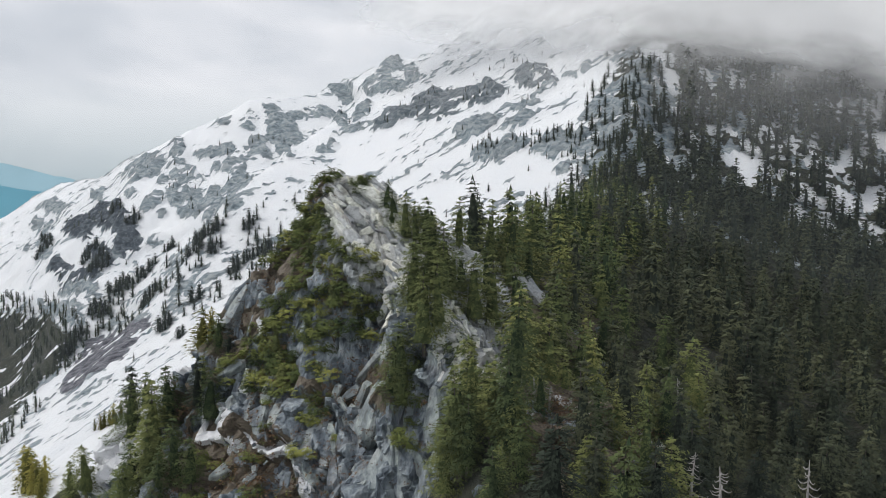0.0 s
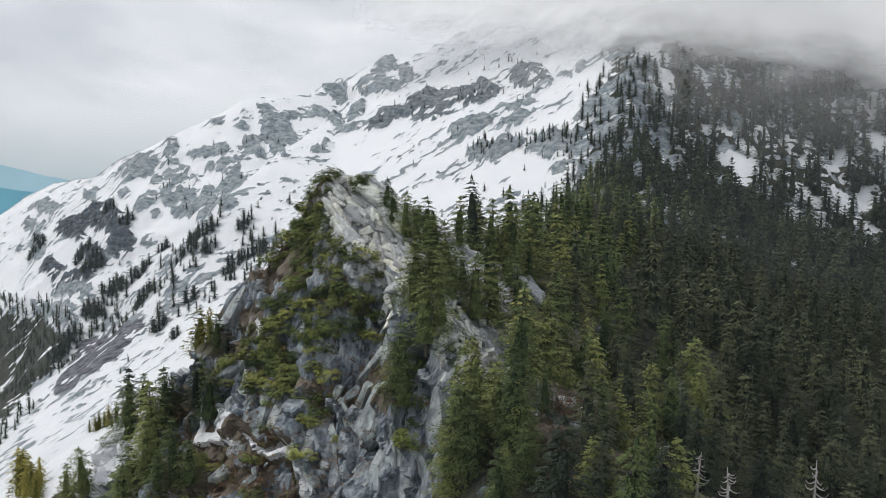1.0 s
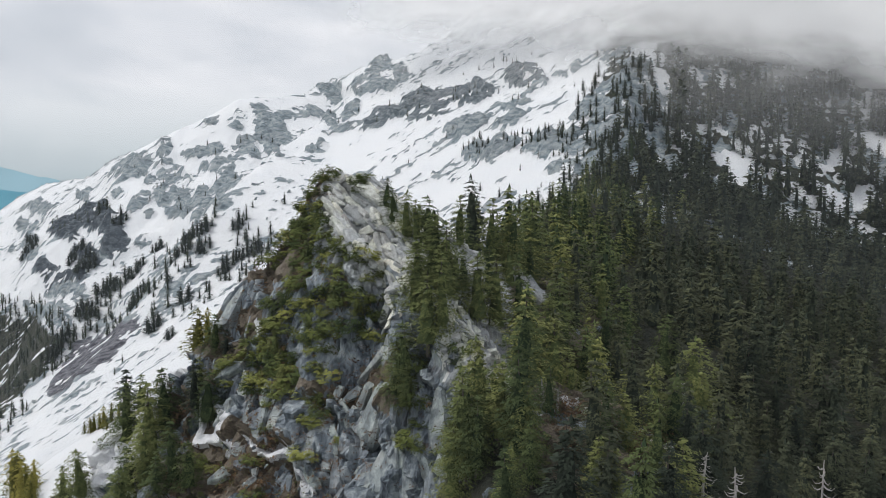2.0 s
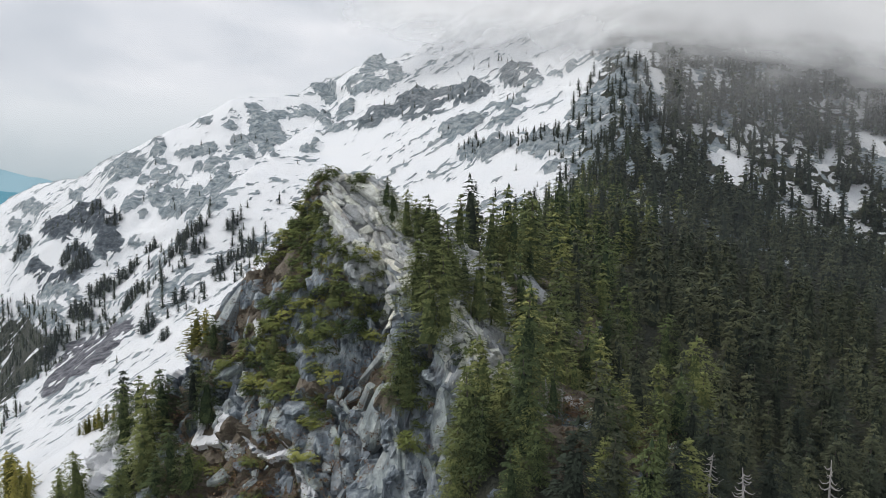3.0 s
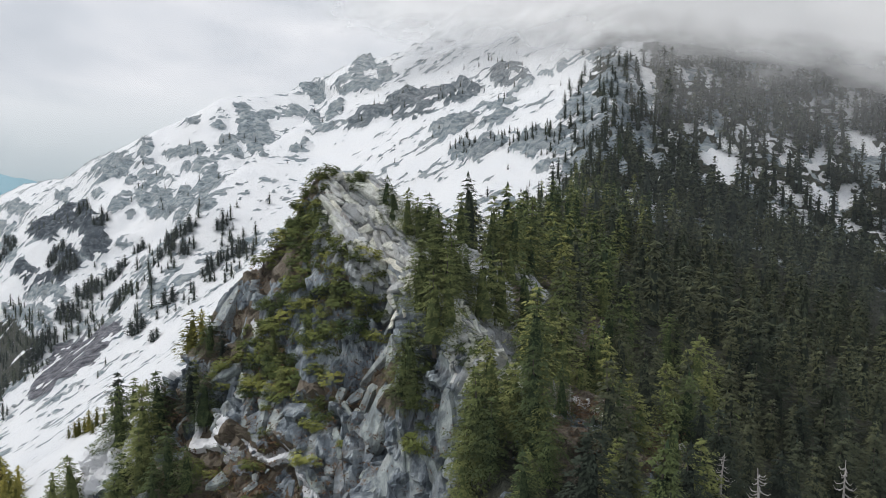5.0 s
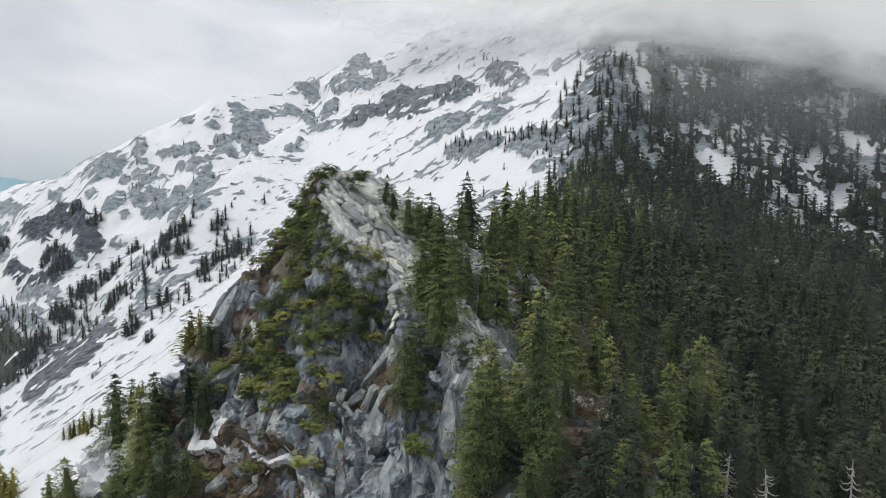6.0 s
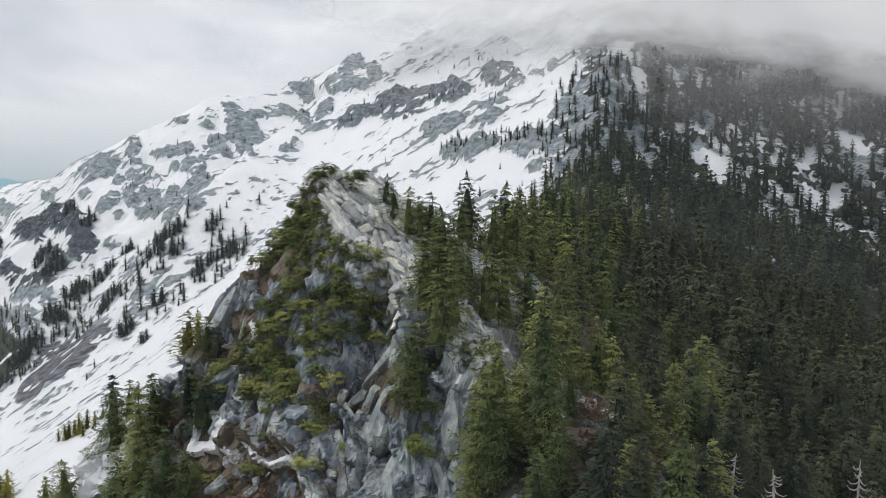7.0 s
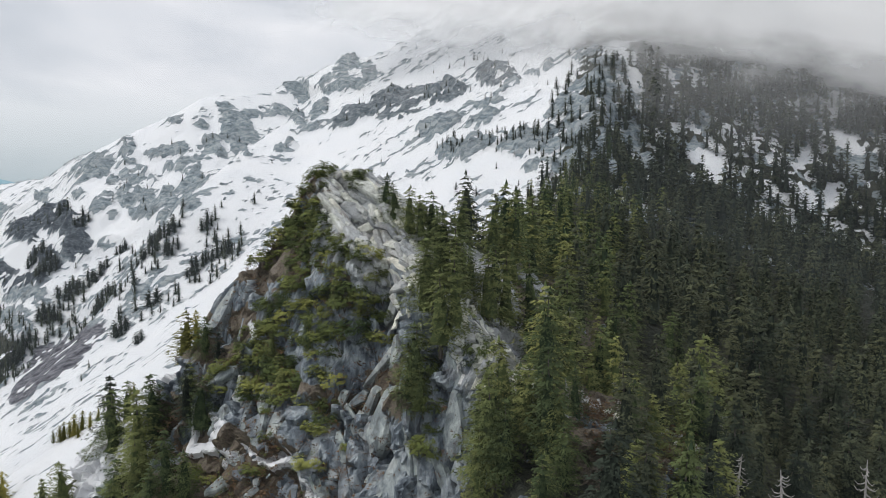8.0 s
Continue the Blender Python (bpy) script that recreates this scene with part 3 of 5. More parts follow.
for k, most in enumerate((0.72, 0.96)):
    veil = new("veil", cloud_veil(14.0 * k, 3 + k, most))
    veil.parent = bank

def make_haze_sheet(name, west, east, thin, thick):
    """A pale sheet that stands in for haze: its share in the west and in the east, uneven between thin and thick."""
    m, t = material(name)
    p = node(t, "ShaderNodeNewGeometry").outputs["Position"]
    xyz = node(t, "ShaderNodeSeparateXYZ", (0, p)).outputs
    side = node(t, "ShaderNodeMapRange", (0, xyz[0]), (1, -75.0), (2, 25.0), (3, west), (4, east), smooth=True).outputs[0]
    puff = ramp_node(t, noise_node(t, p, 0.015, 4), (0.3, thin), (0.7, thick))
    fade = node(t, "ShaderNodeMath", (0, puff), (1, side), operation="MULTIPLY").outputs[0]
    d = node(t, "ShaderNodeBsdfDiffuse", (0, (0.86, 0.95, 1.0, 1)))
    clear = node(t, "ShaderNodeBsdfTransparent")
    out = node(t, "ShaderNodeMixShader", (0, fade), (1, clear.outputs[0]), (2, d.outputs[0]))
    node(t, "ShaderNodeOutputMaterial", (0, out.outputs[0]))
    return m


def hang_haze_sheet(name, label, across, up, depth, mat):
    us, vs = np.linspace(*across, 60), np.linspace(*up, 30)
    U, V = np.meshgrid(us, vs)
    bow = depth + 0.06 * depth * (fbm(U, V, None, 0.012, 3, 8) - 0.5) - 0.1 * np.abs(U + 60) + 0.15 * V
    i = (np.arange(59)[None, :] + 60 * np.arange(29)[:, None]).ravel()
    sheet = new(name, grid_mesh(name, np.stack([U.ravel(), bow.ravel(), V.ravel()], 1), np.stack([i, i + 1, i + 61, i + 60], 1), mat, {}, True))
    tagged(sheet, label, "mist", kind="structure")


# added sheets: they pale the distance and lift dark tones as haze would
hang_haze_sheet("mist", "added pale blue sheet that stands in for air haze before the hill", (-420, 300), (-160, 150), 235, make_haze_sheet("mist", 0.9, 0.45, 0.04, 0.08))
hang_haze_sheet("haze", "added faint sheet before the crag that lifts its dark tones", (-60, 60), (-60, 40), 62, make_haze_sheet("haze", 1.0, 1.0, 0.005, 0.009))

# ---- conifers


def bough(rng, root, az, L, rise, droop, twigs, size, broad=0.34):
    """Triangles of one bough: a flat, drooping pad of short overlapping twigs that point outwards."""
    ca, sa = math.cos(az), math.sin(az)
    s = rng.uniform(0.06, 1, twigs) ** 0.68
    half = L * broad * np.sin(np.pi * np.minimum(s ** 0.9, 0.96)) + 0.06
    off = rng.uniform(-1, 1, twigs)
    side = off * half
    z = L * (rise * s - droop * s * s) - 0.3 * np.abs(side) + rng.normal(0, 0.025 * L + 0.03, twigs)
    centre = root + np.stack([ca * L * s - sa * side, sa * L * s + ca * side, z], 1)
    way = az + off * 1.0 + rng.normal(0, 0.35, twigs)
    dip = rng.uniform(-0.65, 0.1, twigs)
    long = size * rng.uniform(0.6, 1.6, twigs) * (1.1 - 0.4 * s)
    out = np.stack([np.cos(way), np.sin(way), dip], 1) * long[:, None]
    across = np.stack([-np.sin(way), np.cos(way), rng.uniform(-0.7, 0.7, twigs)], 1) * (long * rng.uniform(0.17, 0.30, twigs))[:, None]
    return np.stack([centre - across - out * 0.3, centre + across - out * 0.3, centre + out * 0.7], 1)


def conifer(rng, tall, wide, whorls, per, twigs, size, ragged=0.28, bare=0.05, lean=0.0, core=0.27):
    """Triangles of a crown: whorls of boughs round an uneven heart, toned dark as the crown's inner shade."""
    tris = []
    bend = rng.uniform(-1, 1, 2) * lean
    lop = rng.uniform(0, 6.28)
    for w in range(whorls):
        f = bare + (1 - bare) * (max(w + rng.uniform(-0.4, 0.4), 0) / whorls) ** 0.95
        f = min(max(f, 0.03), 0.97)
        reach = wide * (1 - f) ** 0.72 * (0.65 + 0.35 * min(1, f / 0.18)) * rng.uniform(0.8, 1.15) + 0.05 * wide
        n = max(3, round(per * (1.0 if f < 0.75 else 0.7)))
        for b in range(n):
            az = 2 * math.pi * (b + rng.uniform(-0.45, 0.45)) / n + w * 1.9
            L = reach * rng.uniform(1 - ragged * 1.6, 1 + ragged) * (1 + 0.15 * math.cos(az - lop))
            root = np.array([bend[0] * tall * f * f, bend[1] * tall * f * f, f * tall + rng.uniform(-0.25, 0.25)])
            tris.append(bough(rng, root, az, L, rng.uniform(0.0, 0.2), rng.uniform(0.15, 0.42), max(3, round(twigs * (0.35 + 0.65 * L / wide))), size))
    tris = np.concatenate(tris)
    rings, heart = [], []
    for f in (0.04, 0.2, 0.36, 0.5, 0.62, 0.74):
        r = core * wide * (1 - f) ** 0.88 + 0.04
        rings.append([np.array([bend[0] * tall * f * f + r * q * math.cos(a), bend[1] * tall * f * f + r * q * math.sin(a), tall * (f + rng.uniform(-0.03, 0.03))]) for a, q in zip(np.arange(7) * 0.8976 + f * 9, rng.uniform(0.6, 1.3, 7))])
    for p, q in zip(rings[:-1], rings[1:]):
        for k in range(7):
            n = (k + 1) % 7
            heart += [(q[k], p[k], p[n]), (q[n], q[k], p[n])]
    top = np.array([bend[0] * tall, bend[1] * tall, tall])
    for b in range(4):
        az = 1.6 * b
        heart.append((top + np.array([0, 0, tall * 0.01]), top + np.array([math.cos(az) * 0.2, math.sin(az) * 0.2, -tall * 0.05]), top + np.array([math.cos(az + 1.5) * 0.2, math.sin(az + 1.5) * 0.2, -tall * 0.07])))
    return np.concatenate([tris, np.array(heart).reshape(-1, 3, 3)])


def bush(rng, tall, wide, boughs, twigs, size):
    """Triangles of a low, many-stemmed shrub: tiers of pads that overlap, with a ragged top."""
    tris = []
    for b in range(boughs):
        az, r = rng.uniform(0, 6.28), wide * 0.7 * math.sqrt(rng.uniform(0, 1))
        top = tall * (1 - 0.6 * (r / wide) ** 2) * rng.uniform(0.2, 1.05)
        root = np.array([r * math.cos(az), r * math.sin(az), top])
        tris.append(bough(rng, root, az + rng.uniform(-1.0, 1.0), wide * rng.uniform(0.3, 0.6), rng.uniform(0.0, 0.4), rng.uniform(0.1, 0.5), twigs, size, 0.45))
    return np.concatenate(tris)


def soften(tris, up=0.32, own=0.25):
    """Turns each twig to face outwards, and gives the shading normals of a rounded crown to its corners."""
    centre = tris.mean(1)
    reach = np.percentile(np.hypot(centre[:, 0], centre[:, 1]), 85) + 1e-6
    away = np.stack([centre[:, 0] / reach, centre[:, 1] / reach, np.full(len(tris), up)], 1)
    flat = np.cross(tris[:, 1] - tris[:, 0], tris[:, 2] - tris[:, 0])
    flat /= np.linalg.norm(flat, axis=1, keepdims=True) + 1e-9
    back = (flat * away).sum(1) < 0
    tris = tris.copy()
    tris[back, 1], tris[back, 2] = tris[back, 2], tris[back, 1].copy()
    flat[back] *= -1
    away = away / np.linalg.norm(away, axis=1, keepdims=True) + own * flat
    away /= np.linalg.norm(away, axis=1, keepdims=True)
    return tris, away


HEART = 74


def heart_shade_tone(n, tone):
    """Tone by corner: the crown's own, and for the heart, whose faces come last, inner shade as a darker tone."""
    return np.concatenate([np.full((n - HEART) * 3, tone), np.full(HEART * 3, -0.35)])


def soup(name, tris, normals, mat, tone):
    """Loose twigs as one mesh; their outer ends are paler: young growth, with light on the tips put into the tone."""
    n = len(tris)
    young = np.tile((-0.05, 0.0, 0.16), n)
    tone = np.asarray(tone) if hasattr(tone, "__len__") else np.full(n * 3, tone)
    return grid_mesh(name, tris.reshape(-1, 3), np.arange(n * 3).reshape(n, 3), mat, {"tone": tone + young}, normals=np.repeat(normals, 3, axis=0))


def pole(name, points, radii, mat, sides=7):
    bm = bmesh.new()
    rings = []
    for (x, y, z), r in zip(points, radii):
        rings.append([bm.verts.new((x + r * math.cos(2 * math.pi * k / sides), y + r * math.sin(2 * math.pi * k / sides), z)) for k in range(sides)])
    for p, q in zip(rings[:-1], rings[1:]):
        for k in range(sides):
            bm.faces.new((p[k], p[(k + 1) % sides], q[(k + 1) % sides], q[k]))
    bm.faces.new(rings[-1])
    me = bpy.data.meshes.new(name)
    bm.to_mesh(me)
    bm.free()
    me.materials.append(mat)
    return me


def part(name, data, parent, label=""):
    ob = new(name, data)
    ob.parent = parent
    return tagged(ob, label)


def limb(name, points, radii, mat, sides=5):
    """A bent, tapering branch through the points."""
    bm = bmesh.new()
    rings = []
    for n, (p, r) in enumerate(zip(points, radii)):
        d = (Vector(points[min(n + 1, len(points) - 1)]) - Vector(points[max(n - 1, 0)])).normalized()
        u = d.cross(Vector((0.3, 0.9, 0.2))).normalized()
        v = d.cross(u)
        rings.append([bm.verts.new(Vector(p) + r * (math.cos(6.2832 * k / sides) * u + math.sin(6.2832 * k / sides) * v)) for k in range(sides)])
    for p, q in zip(rings[:-1], rings[1:]):
        for k in range(sides):
            bm.faces.new((p[k], p[(k + 1) % sides], q[(k + 1) % sides], q[k]))
    bm.faces.new(rings[-1])
    me = bpy.data.meshes.new(name)
    bm.to_mesh(me)
    bm.free()
    me.materials.append(mat)
    return me


def make_tree(rng, name, label, mat, wide, whorls, per, twigs, size, group="conifers on the slope"):
    tree = new(name)
    tris, normals = soften(conifer(rng, 10.0, wide, whorls, per, twigs, size, lean=0.035))
    part("crown", soup("crown", tris, normals, mat, heart_shade_tone(len(tris), rng.uniform(0.05, 1.1))), tree)
    part("trunk", pole("trunk", [(0, 0, -1.5), (0, 0, 0.3), (0, 0, 5), (0, 0, 9.6)], (0.28, 0.2, 0.12, 0.02), BARK), tree)
    return tagged(tree, label, "tree", group)


def make_snag(rng):
    tree = new("dead_tree")
    stem = part("trunk", pole("trunk", [(0, 0, -1), (0.05, 0, 3), (0.0, 0.08, 7), (0.1, 0.05, 10)], (0.26, 0.2, 0.12, 0.03), DEADWOOD), tree)
    for k in range(58):
        z, az = 2.6 + 7.2 * k / 58 + rng.uniform(-0.2, 0.2), rng.uniform(0, 6.28)
        L = (10.6 - z) * 0.24 * rng.uniform(0.5, 1.3) + 0.3
        c, d = math.cos(az), math.sin(az)
        points = [(0, 0, z), (c * L * 0.4, d * L * 0.4, z - 0.22 * L), (c * L * 0.8, d * L * 0.8, z - 0.28 * L), (c * L * 1.1, d * L * 1.1, z - 0.05 * L)]
        part("branch", limb("branch", points, (0.05, 0.04, 0.03, 0.012), DEADWOOD, 4), stem)
    return tagged(tree, "bleached dead conifer with bare drooping branches", "dead tree")


def make_stump(rng, tall):
    """A broken, bleached stem that leans, with a few stubs of branches."""
    stump = new("dead_stump")
    lean = rng.uniform(-0.3, 0.3)
    stem = part("trunk", limb("trunk", [(0, 0, -0.6), (lean * 0.3, 0, tall * 0.4), (lean, 0.1, tall * 0.8), (lean * 1.5, 0.1, tall)], (0.2, 0.16, 0.11, 0.03), DEADWOOD, 6), stump)
    for k in range(5):
        z, az, L = tall * rng.uniform(0.3, 0.9), rng.uniform(0, 6.28), rng.uniform(0.3, 0.9)
        part("branch", limb("branch", [(lean * z / tall, 0, z), (lean * z / tall + math.cos(az) * L, math.sin(az) * L, z + 0.3 * L)], (0.06, 0.02), DEADWOOD, 4), stem)
    return tagged(stump, "bleached broken conifer stem in brown brush", "dead tree")


rng = np.random.default_rng(4)
FIRS = [make_tree(rng, "conifer_tree", "dark green mountain conifer with drooping boughs", NEEDLES, w, 16, 7, 46, 0.31) for w in (2.9, 3.2, 3.7, 4.0, 3.5, 3.1)]
PINES = [make_tree(rng, "conifer_tree", "bright green mountain hemlock rooted on the crag, partly lit by its tint", BRIGHT, w, 16, 7, 46, 0.31, "conifers on the crag") for w in (3.0, 3.4, 4.0, 3.6)]
GOLDEN = make_tree(rng, "conifer_tree", "young conifer on the snowy slope, sunlight put into its yellow-green", SUNLIT, 2.8, 14, 7, 9, 0.6, "yellow conifers")
SCRUB = []
for k in range(5):
    ob = new("dwarf_conifer")
    part("foliage", soup("foliage", *soften(bush(rng, 1.9, 1.9, 70, 17, 0.29), 0.9, 0.8), SHRUB, rng.uniform(0, 1)), ob)
    for n in range(3):
        a = 2.1 * n + k
        part("stem", limb("stem", [(0, 0, -0.5), (0.3 * math.cos(a), 0.3 * math.sin(a), 0.4), (0.8 * math.cos(a), 0.8 * math.sin(a), 1.1)], (0.09, 0.07, 0.03), BARK), ob)
    SCRUB.append(tagged(ob, "low yellow-green dwarf conifer clinging to the crag", "shrub", "dwarf conifers on the crag"))
FULL = [conifer(rng, 10.0, rng.uniform(2.9, 3.9), 15, 7, 30, 0.38, lean=0.03) for k in range(6)]
LOW = [conifer(rng, 10.0, rng.uniform(2.9, 3.8), 12, 7, 13, 0.6, lean=0.02) for k in range(7)]
MIDI = [conifer(rng, 10.0, rng.uniform(2.6, 3.5), 14, 5, 6, 0.95, lean=0.02) for k in range(6)]
TINY = [conifer(rng, 10.0, rng.uniform(2.2, 3.0), 11, 4, 4, 1.2, lean=0.02) for k in range(5)]
TUFT = [bush(rng, 0.5, 0.7, 7, 4, 0.16) for k in range(4)]


def scatter(rng, n, box, gap, allowed):
    """Spots in a box of the plan, none nearer to another than gap; allowed gives the chance at each."""
    x, y = rng.uniform(box[0], box[1], n), rng.uniform(box[2], box[3], n)
    keep = rng.uniform(0, 1, n) < allowed(x, y)
    spots, cells = [], {}
    for x, y in zip(x[keep], y[keep]):
        i, j = int(x // gap), int(y // gap)
        if any((x - p) ** 2 + (y - q) ** 2 < gap * gap for a in (-1, 0, 1) for b in (-1, 0, 1) for p, q in cells.get((i + a, j + b), ())):
            continue
        cells.setdefault((i, j), []).append((x, y))
        spots.append((x, y))
    return np.array(spots).reshape(-1, 2)


def clumps(x, y, scale, seed, a, b):
    return ramp(fbm(x, y, None, scale, 3, seed), a, b)


def joined(name, label, category, spots, shapes, mat, rng, size, sink=0.2, tones_to=1.6):
    zs = land(spots[:, 0], spots[:, 1])
    out, tones, turned = [], [], []
    shapes = [soften(shape) for shape in shapes]
    for (x, y), z in zip(spots, zs):
        shape, normals = shapes[rng.integers(len(shapes))]
        s = size(x, y) / 10.0 * rng.uniform(0.55, 1.25)
        a = rng.uniform(0, 6.28)
        c, d = math.cos(a) * s, math.sin(a) * s
        q = np.stack([shape[..., 0] * c - shape[..., 1] * d + x, shape[..., 0] * d + shape[..., 1] * c + y, shape[..., 2] * s * rng.uniform(0.9, 1.15) + z - sink], 2)
        out.append(q)
        turned.append(np.stack([normals[:, 0] * math.cos(a) - normals[:, 1] * math.sin(a), normals[:, 0] * math.sin(a) + normals[:, 1] * math.cos(a), normals[:, 2]], 1))
        tones.append(heart_shade_tone(len(q), rng.uniform(0.1, tones_to)) if len(q) > 2 * HEART else np.full(len(q) * 3, rng.uniform(0.3, 2.0)))
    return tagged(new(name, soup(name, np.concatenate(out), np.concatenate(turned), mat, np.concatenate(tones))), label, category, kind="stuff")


def plant(tree, x, y, tall, rng, tilt=3.0, sink=0.2, stout=1.0):
    s = tall / 10.0
    turn = pose(x, y, land(x, y)[0] - sink, rng.uniform(-tilt, tilt), rng.uniform(-tilt, tilt), rng.uniform(0, 360))
    wide = rng.uniform(0.9, 1.15) * stout
    return copy_thing(tree, turn @ Matrix.Diagonal((s * wide, s * wide, s, 1)))


def in_wood(x, y):
    """Where the close forest stands: east of the prow, but not on its bare rock steps."""
    steps = np.maximum(ramp(np.abs(x - 6 + 0.05 * (y - 110)), 4.5, 3), ramp(np.hypot(x - 13, (y - 118) * 0.6), 4, 3))
    mid = np.where((y < 95) & (x < 10) | (x < 8.5), 0, 1 - steps)
    return np.where(y < 88, (x > 3.0) * 1.0, np.where(y < 136, mid, (x > 2 + 0.16 * (y - 136)) * (0.1 + 0.35 * ramp(x, 62, 95) + (0.9 - 0.35 * ramp(x, 62, 95)) * ramp(y - 0.8 * (x - 50), 248, 222))))


# clearings with brown brush and rocks: from, to, half width
CLEARINGS = [((14.5, 78), (17.5, 88), 2.6), ((21.5, 78), (24, 85), 2.0), ((37, 106), (41, 116), 2.4), ((24, 70), (26, 78), 1.5)]


def cleared(x, y):
    best = np.zeros_like(x)
    for (ax, ay), (bx, by), w in CLEARINGS:
        k = np.clip(((x - ax) * (bx - ax) + (y - ay) * (by - ay)) / ((bx - ax) ** 2 + (by - ay) ** 2), 0, 1)
        best = np.maximum(best, np.hypot(x - ax - k * (bx - ax), y - ay - k * (by - ay)) < w)
    return best


rng = np.random.default_rng(11)
wood = scatter(rng, 26000, (0, 170, 62, 300), 5.2, lambda x, y: in_wood(x, y) * (1 - cleared(x, y)))
wood = wood[np.argsort(wood[:, 1])]
wood = wood[(np.abs(wood[:, 0] - 0.5175 * wood[:, 1]) > 4.0) | (wood[:, 1] > 74)]
near, middle, far = wood[:95], wood[95:250], np.concatenate([wood[250:], scatter(rng, 300, (34, 60, 232, 286), 4.2, lambda x, y: 0.6 * (x > 0.15 * (y - 10)))])
# needles turn darker to the east: cloud shade put into their colour
for x, y in near:
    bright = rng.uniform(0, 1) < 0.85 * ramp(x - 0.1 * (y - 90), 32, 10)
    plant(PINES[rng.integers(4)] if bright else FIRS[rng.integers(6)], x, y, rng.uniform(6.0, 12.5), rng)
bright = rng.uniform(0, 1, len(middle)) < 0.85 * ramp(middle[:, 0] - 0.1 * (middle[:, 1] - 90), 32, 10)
for spots, mat, label in ((middle[bright], BRIGHT, "conifers crowding the slope, light put into their green"), (middle[~bright], NEEDLES, "conifers crowding the slope, cloud shade put into their colour")):
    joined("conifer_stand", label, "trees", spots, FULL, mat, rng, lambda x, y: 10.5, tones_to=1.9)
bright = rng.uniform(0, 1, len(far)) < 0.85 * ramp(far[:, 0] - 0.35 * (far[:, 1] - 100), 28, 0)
for spots, mat, label in ((far[bright], BRIGHT, "dense conifer forest on the slope, light put into its green"), (far[~bright], NEEDLES, "dense conifer forest on the slope, cloud shade put into its colour")):
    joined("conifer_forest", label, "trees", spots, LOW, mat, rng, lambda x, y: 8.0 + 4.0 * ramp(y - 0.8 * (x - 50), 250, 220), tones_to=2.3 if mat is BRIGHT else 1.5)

# single trees on the prow and beside the crag: place and height
PROW_TREES = [(-8.6, 118.5, 4.7), (-7.1, 114.5, 5.8), (-5.1, 110.5, 7.0), (-3.4, 109.0, 7.1), (-2.1, 110.5, 8.0), (-0.7, 101.5, 10.0), (1.2, 101.0, 10.0),
              (-2.5, 97.0, 8.1), (0.4, 92.5, 10.0), (-1.3, 92.5, 9.4), (2.6, 119.0, 8.0), (7.3, 121.0, 10.2), (4.7, 99.0, 9.0), (7.4, 101.5, 10.0),
              (10.7, 103.0, 12.0), (10.6, 121.5, 11.0), (14.5, 130.0, 13.2), (12.3, 96.0, 10.0), (18.1, 97.0, 9.9), (6.3, 78.0, 7.5), (4.3, 83.0, 6.1),
              (8.1, 76.0, 7.8), (17.3, 111.0, 12.1), (-4.8, 91.5, 7.0), (-3.9, 90.5, 5.5), (-5.3, 91.0, 4.6), (2.2, 79.5, 8.9), (4.1, 74.0, 7.5), (1.7, 74.5, 8.0),
              (11.7, 80.0, 5.8)]
SLOPE_TREES = [(17.9, 80.0, 7.2), (28.9, 122.5, 10.8), (20.3, 80.0, 6.1), (24.6, 87.0, 9.0), (26.9, 86.0, 9.7), (37.5, 109.5, 9.9), (29.0, 97.5, 7.7),
               (37.7, 115.5, 12.5), (38.4, 103.5, 9.6), (34.8, 121.0, 9.8), (15.1, 70.5, 6.8), (16.8, 70.0, 6.9), (24.1, 73.5, 9.0), (9.3, 71.5, 6.1),
               (6.9, 68.5, 6.0)]
STEP_TREES = [(-4.3, 91.6, 8.4), (-3.1, 96.8, 9), (-1.0, 101.2, 9), (0.6, 98, 8), (1.8, 104.5, 6), (-1.2, 109, 6.5), (2.9, 107, 6), (6.7, 109.2, 7.5), (10.4, 118.5, 6.9), (13.7, 123.0, 7.6),
              (17.4, 116.4, 8.5), (11.4, 142.4, 7.7), (17.8, 168.5, 9.4), (19.7, 125.8, 8.7), (21.0, 122.7, 8.9), (4.5, 80, 8), (6.5, 77, 8), (9, 74, 8), 
              (3.5, 75, 8), (24.3, 114.4, 8.7), (26.8, 114.2, 9.1), (14.5, 95, 10), (10, 89.5, 7), (9.6, 96, 7), (13, 100, 8), (15, 106, 9)]
EAST_TREES = [(48.4, 119.0, 10.1), (52.3, 120.0, 9.9), (56.8, 122.0, 9.1), (61.2, 123.5, 10.1), (47.1, 111.5, 9.3), (51.4, 111.5, 10.3), (54.7, 111.5, 10.7), (60.3, 114.5, 13.6), (48.9, 123.0, 10.0), (37.8, 99.5, 8.0), (59.8, 107.5, 12.6), (50.0, 97.5, 11.3)]
FLANK_TREES = [(-48.5, 116.0, 9.0), (-42.7, 110.5, 12.1), (-42.3, 115.5, 9.0), (-36.4, 111.0, 6.9), (-34.1, 110.5, 6.8), (-40.7, 103.5, 9.0), (-36.0, 101.0, 8.0), (-33.6, 100.0, 6.0), 
               (-54.2, 112.0, 7.0), (-63.2, 124.0, 6.2), (-43.7, 104.0, 8.0), (-36.9, 116.5, 5.9), (-33.4, 118.0, 5.2), (-36.3, 122.0, 5.8), (-42.8, 99.0, 8.2), (-37.4, 98.5, 6.1),
               (-47, 118, 7), (-51.6, 122.9, 9)]
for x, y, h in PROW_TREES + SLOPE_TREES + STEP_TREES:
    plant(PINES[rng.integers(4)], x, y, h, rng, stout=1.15)
